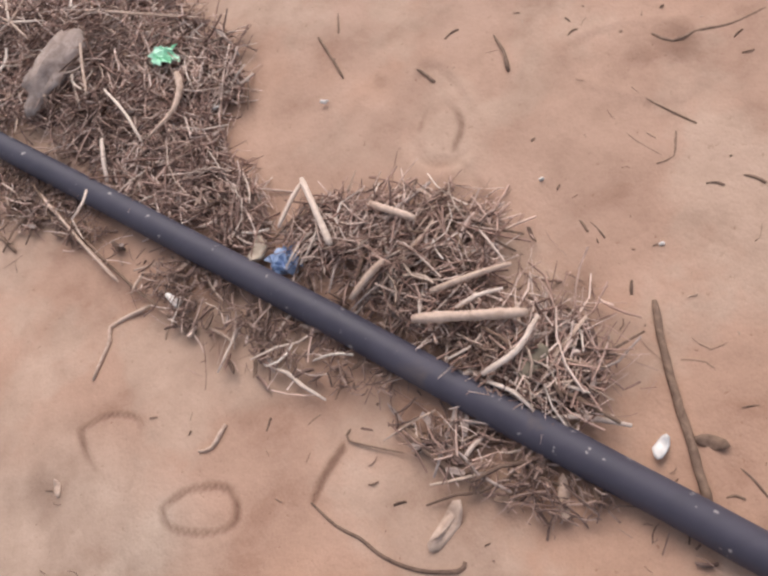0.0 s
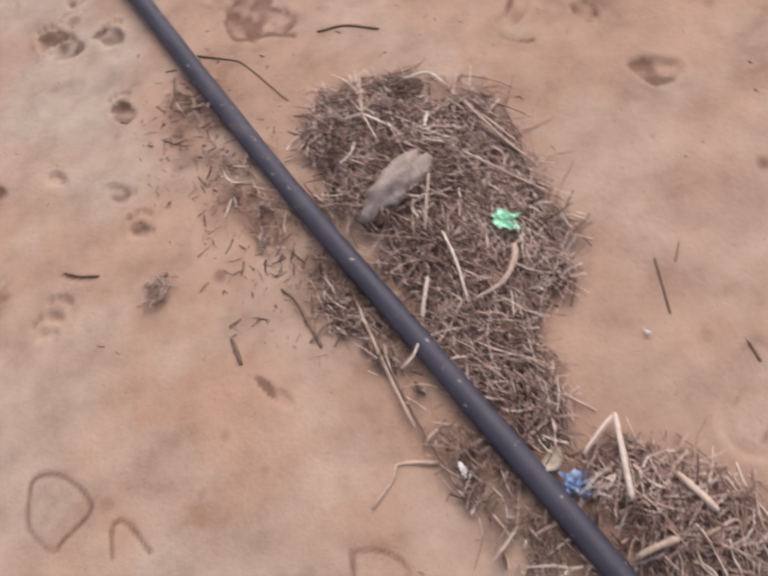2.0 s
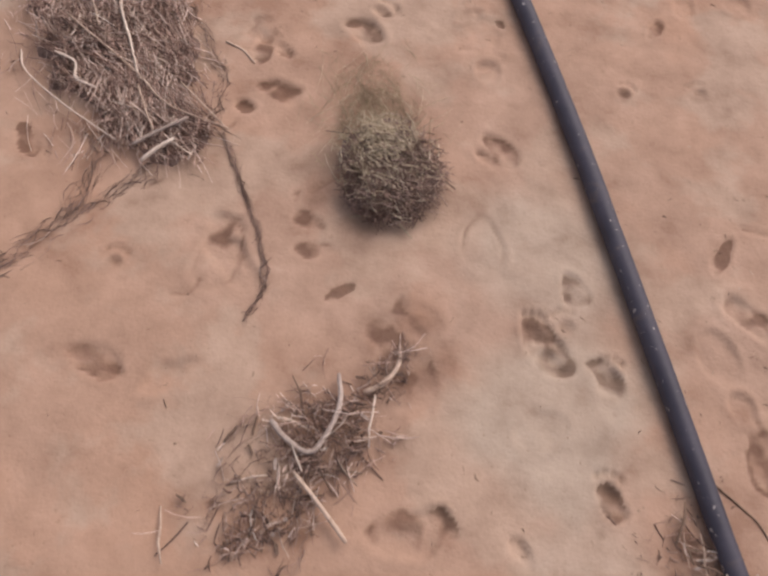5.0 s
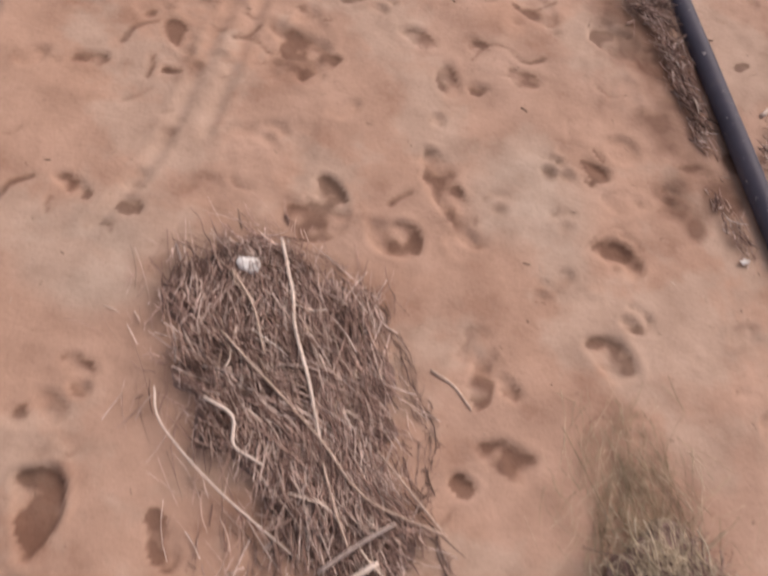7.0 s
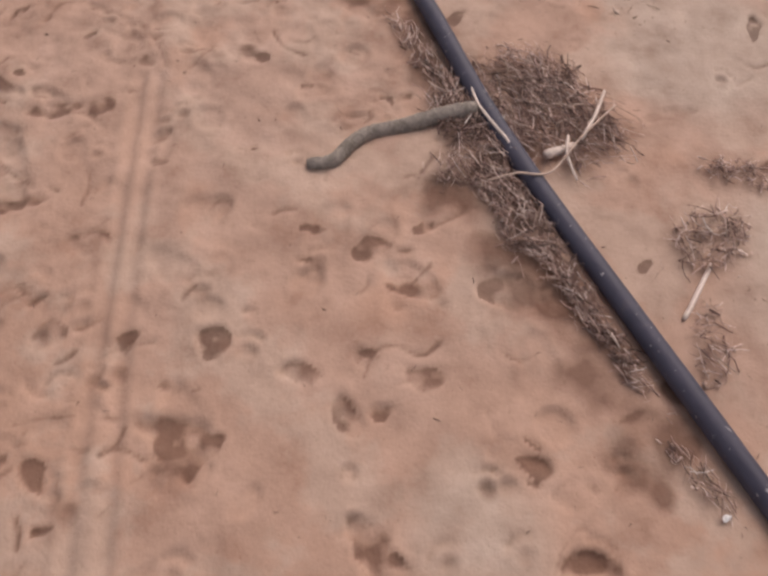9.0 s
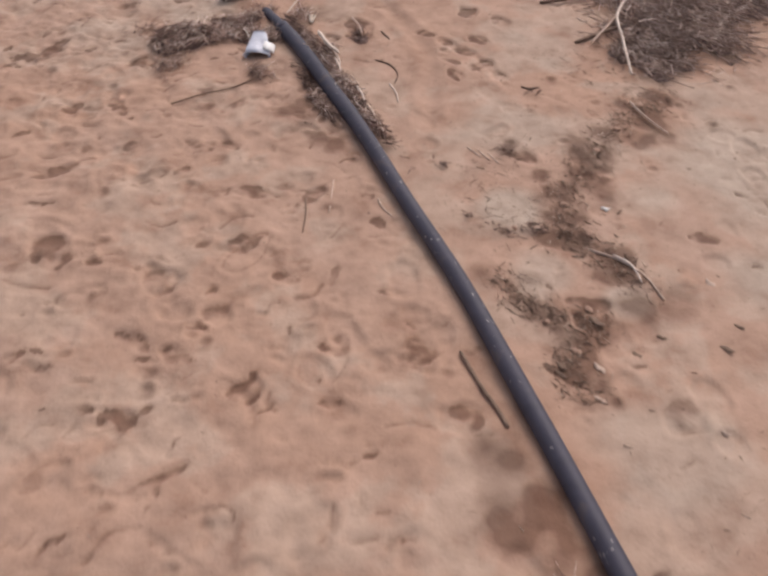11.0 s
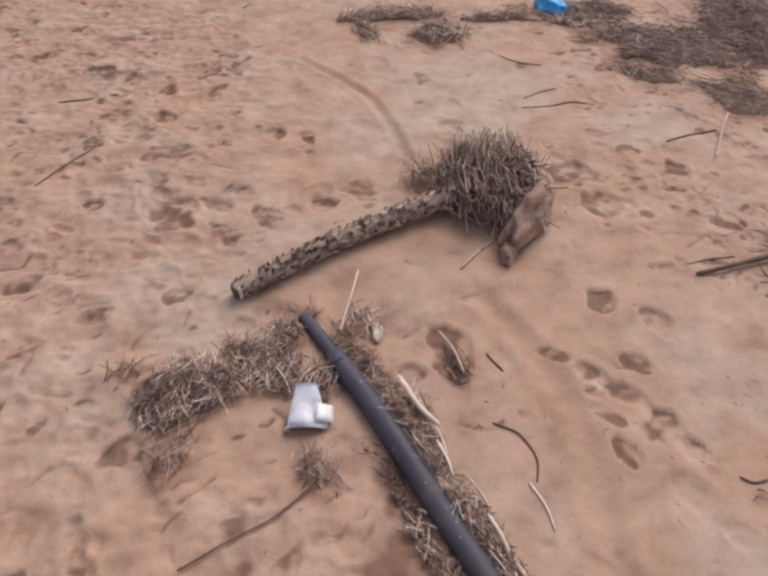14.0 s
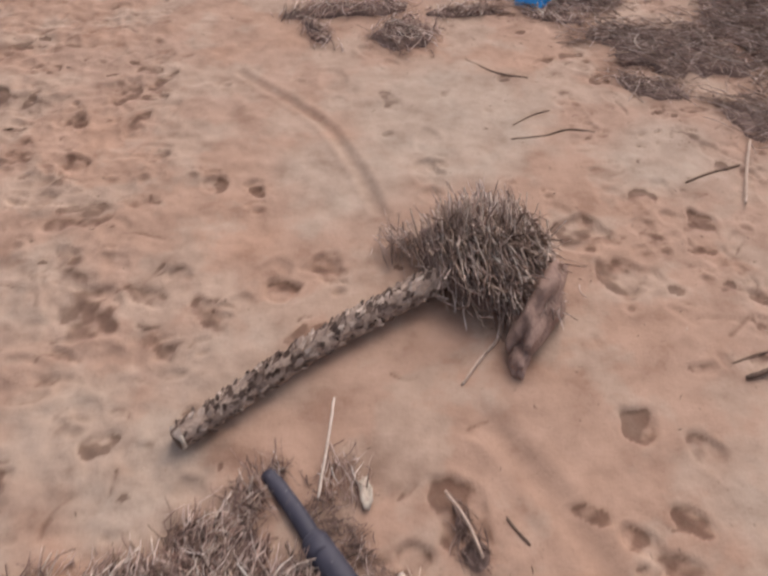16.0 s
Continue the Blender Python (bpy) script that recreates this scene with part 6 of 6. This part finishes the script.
def palm_trunk():
    """A fallen young palm: scaly trunk with a pale cut end, and a matted crown of roots at the other end."""
    a, b = Vector((-0.435, 2.535, 0)), Vector((0.30, 2.945, 0))
    a.z, b.z = ground_z(a.x, a.y) + 0.026, ground_z(b.x, b.y) + 0.050
    holder = new("fallen_palm")
    holder.location = (a.x, a.y, 0)
    o = Vector((a.x, a.y, 0))
    mid = (a + b) / 2 + Vector((-0.012, 0.018, 0.0))
    path = spline([a - o, mid - o, b - o], 0.012)
    v, f = tube(path, lambda t: 0.029 + 0.008 * t + 0.003 * math.sin(t * 40), 20, 0.14, 1.0, 3)
    trunk = mesh_object("trunk", v, f, BARK, parent=holder)
    d = (mid - a).normalized()
    v, f = tube([a - o - d * 0.003, a - o + d * 0.002, a - o + d * 0.006], lambda t: 0.0315, 20, 0.10, 1.0, 4)
    tagged(mesh_object("cut_end", v, f, CUTWOOD, parent=trunk), "pale cut end")
    low = Vector((0, 0, -0.005))
    v, f = tube([a - o - d * 0.007 + low, a - o - d * 0.001 + low, a - o + d * 0.003 + low], lambda t: 0.025, 16, 0.10, 1.0, 5)
    tagged(mesh_object("end_pith", v, f, DARK_TWIG, parent=trunk), "dark rotted pith")
    r = random.Random(151)
    sets = []
    for k in range(520):
        t = r.random() ** 0.9
        i = min(len(path) - 2, int(t * (len(path) - 1)))
        p, ax = path[i], (path[i + 1] - path[i]).normalized()
        side = ax.cross(Vector((0, 0, 1))).normalized()
        up = side.cross(ax)
        g = r.uniform(-0.3, math.pi + 0.3)
        out = side * math.cos(g) + up * math.sin(g)
        tang = ax.cross(out)
        w, l, h = r.uniform(0.004, 0.011), r.uniform(0.010, 0.028), r.uniform(0.004, 0.014)
        c = p + out * (0.028 + 0.008 * t)
        lean = (ax * r.uniform(0.5, 1.0) + tang * r.uniform(-0.9, 0.4)).normalized()
        wid = out.cross(lean).normalized()
        q = [c - wid * w - lean * l * 0.5, c + wid * w - lean * l * 0.5, c + wid * w * 0.5 + lean * l * 0.5 + out * h, c - wid * w * 0.5 + lean * l * 0.5 + out * h]
        q2 = [x - out * 0.004 for x in q]
        sets.append((np.array([tuple(x) for x in q + q2]), np.array([(0, 1, 2, 3), (4, 7, 6, 5), (0, 4, 5, 1), (1, 5, 6, 2), (2, 6, 7, 3), (3, 7, 4, 0)])))
    v, f = join(sets)
    ob = quad_mesh("scaly_bark", v, f, SCALE, trunk)
    ob.data.polygons.foreach_set("use_smooth", np.zeros(len(f), bool))
    tagged(ob, "ragged leaf-base scales", kind="stuff")
    for nm, at, size, turn, seed in (("root_base", (0.555, 2.81), (0.062, 0.185, 0.085), -0.54, 21), ("root_spur", (0.455, 2.655), (0.028, 0.060, 0.036), -0.3, 22), ("root_core", (0.45, 3.00), (0.155, 0.19, 0.085), 0.4, 23)):
        z = ground_z(*at) + size[2] * 0.55
        ob = lump(nm, "", (at[0] - o.x, at[1] - o.y, z), size, STUMP if nm != "root_core" else HUMUS, turn, 0.4, seed, parent=holder, detail=4)
    ovals = [(0.455, 3.01, 0.215, 0.23, 0.3, 0.16), (0.22, 3.12, 0.10, 0.06, 0.3, 0.035), (0.50, 2.87, 0.10, 0.11, 0.2, 0.10)]
    sets = []
    for k, (cx, cy, aa, bb, tn, h) in enumerate(ovals):
        pts = []
        for _ in range((1900, 80, 240)[k]):
            u, w = r.gauss(0, 0.42), r.gauss(0, 0.42)
            q = math.hypot(u, w)
            if q > 1:
                continue
            x, y = cx + u * aa, cy + w * bb
            pts.append((x - o.x, y - o.y, ground_z(x, y) + h * (1 - q * q) ** 0.5 * r.uniform(0.75, 1.0)))
        sets.append(straws(pts, (0.06, 0.21), (0.0010, 0.0040), -1.45, 0.42, 0.03, 152 + k, 0.06, 0.55))
    pts = []
    for _ in range(420):
        t, w = r.random(), r.gauss(0, 0.045)
        x, y = 0.47 + 0.085 * t + w, 2.93 - 0.17 * t + 0.4 * w
        pts.append((x - o.x, y - o.y, ground_z(x, y) + 0.135 * max(0.1, 1 - 0.45 * t - 60 * w * w)))
    sets.append(straws(pts, (0.05, 0.17), (0.0009, 0.0032), -1.5, 0.35, 0.012, 157, 0.12, 0.30))
    v, f = join(sets)
    tagged(quad_mesh("root_crown", v, f, GREY_STRAW, holder), "shaggy grey-brown mass of straw-like roots", kind="stuff")
    pts = []
    while len(pts) < 230:
        u, w = r.gauss(0, 0.42), r.gauss(0, 0.42)
        q = math.hypot(u, w)
        if q < 1:
            x, y = 0.455 + u * 0.215, 3.0 + w * 0.23
            pts.append((x - o.x, y - o.y, ground_z(x, y) + 0.165 * (1 - q * q) ** 0.5))
    v, f = straws(pts, (0.07, 0.20), (0.0016, 0.0046), -1.5, 0.25, 0.03, 158, 0.05, 0.65)
    tagged(quad_mesh("dry_straw", v, f, PALE, holder), "stiff bleached leaf stalks", kind="stuff")
    tagged(holder, "fallen scaly palm trunk with a shaggy root crown", "palm trunk")


palm_trunk()
stick("pale bent root beside the palm", [(0.455, 2.80), (0.42, 2.735), (0.36, 2.68), (0.285, 2.60)], 0.006, 0.005, REED, 0.0, "root", seed=101)
chip("leaf_piece", "flat beige leaf piece on the roots", 0.47, 2.93, (0.05, 0.03, 0.006), CARD, 0.3, 161, "leaf", 0.10, 0.2)
stick("dark stick lying on pale sand", [(0.73, 3.655), (0.86, 3.66), (0.96, 3.685), (1.09, 3.66)], 0.0041, 0.0054, TWIG, -0.001, "stick", 9, 0.3, seed=102)
stick("thin dark stick lying on pale sand", [(0.76, 3.74), (0.86, 3.80), (0.93, 3.82)], 0.0034, 0.0041, TWIG, -0.001, "stick", 8, 0.3, seed=103)
stick("dark stick lying on the sand", [(1.04, 2.57), (1.12, 2.59), (1.22, 2.60)], 0.0027, 0.0041, TWIG, -0.001, "stick", 8, 0.3, seed=104)
stick("thin root lying in trodden sand", [(-1.24, 3.23), (-1.15, 3.38), (-1.04, 3.52)], 0.0041, 0.0034, TWIG, -0.001, "root", 8, 0.2, seed=105)
stick("thin stick lying in trodden sand", [(-1.32, 3.94), (-1.20, 3.96), (-1.06, 4.00)], 0.0048, 0.0041, TWIG, -0.001, "stick", 8, 0.2, seed=106)
stick("curved dark stalk lying on the sand", [(0.70, 4.24), (0.80, 4.12), (0.92, 4.06)], 0.0027, 0.0034, TWIG, -0.001, "stalk", 8, 0.2, seed=107)
stick("pale thin stick standing out of the drift line", [(1.60, 3.52), (1.50, 3.36), (1.40, 3.18)], 0.006, 0.005, REED, 0.008, "stick", 8, 0.2, seed=108)
stick("dark stick lying beside the drift line", [(1.26, 3.33), (1.37, 3.37), (1.50, 3.40)], 0.0048, 0.0068, TWIG, -0.001, "stick", 9, 0.3, seed=109)
straw_mat("far drift heap of grey-brown straw on the sand",
          [(1.62, 4.20, 0.42, 0.26, -0.5, 0.05), (1.42, 3.92, 0.18, 0.10, -0.6, 0.02), (1.72, 3.66, 0.16, 0.18, 0.4, 0.03), (2.15, 4.40, 0.35, 0.5, 0, 0.06), (1.30, 4.70, 0.35, 0.14, 0.1, 0.02)],
          2465, (0.03, 0.20), (0.00070, 0.00312), -0.6, 1.2, 171, mat=GREY_STRAW, pale=0.10)
straw_mat("far tuft of brown straw on the sand", [(0.49, 4.50, 0.15, 0.17, 0.2, 0.05), (0.12, 4.55, 0.06, 0.14, 0.3, 0.03), (0.30, 4.74, 0.32, 0.09, 0.05, 0.04), (0.84, 4.66, 0.26, 0.06, 0.05, 0.02), (1.22, 4.56, 0.16, 0.06, -0.3, 0.02)], 3335, (0.04, 0.18), (0.00070, 0.00312), 1.4, 0.7, 172, pale=0.12)


def blue_bag():
    """A crumpled bright blue bag half under the drift."""
    ob = lump("plastic_bag", "crumpled bright blue plastic bag on the drift line", (1.125, 4.72, ground_z(1.125, 4.72) + 0.040), (0.060, 0.100, 0.055), BRIGHT_BLUE, 0.5, 0.45, 31, "plastic bag", 4, 2.2)
    return ob


blue_bag()

# ---- fine litter all over ----


def crumbs():
    r = random.Random(191)
    pts = []
    while len(pts) < 3600:
        x, y = r.uniform(-1.9, 3.1), r.uniform(-5.5, 5.2)
        p = float(pipe_x(y)) if y < 2.4 else 0.6
        d = x - p
        chance = 0.35 + (0.4 if d > 0 else 0.0) + 0.5 * math.exp(-abs(d) * 3)
        chance *= 0.15 + 1.7 * max(0.0, float(vnoise(x, y, 1.8, 12)) + 0.25)
        if r.random() < chance:
            pts.append((x, y, ground_z(x, y) + 0.0005))
    v, f = straws(pts, (0.003, 0.020), (0.0005, 0.0020), 0.0, 3.14, 0.001, 192, 0.10, 0.04)
    tagged(quad_mesh("litter_crumbs", v, f, CRUMB), "fine dark plant crumbs scattered over the sand", "plant litter", kind="stuff")


crumbs()
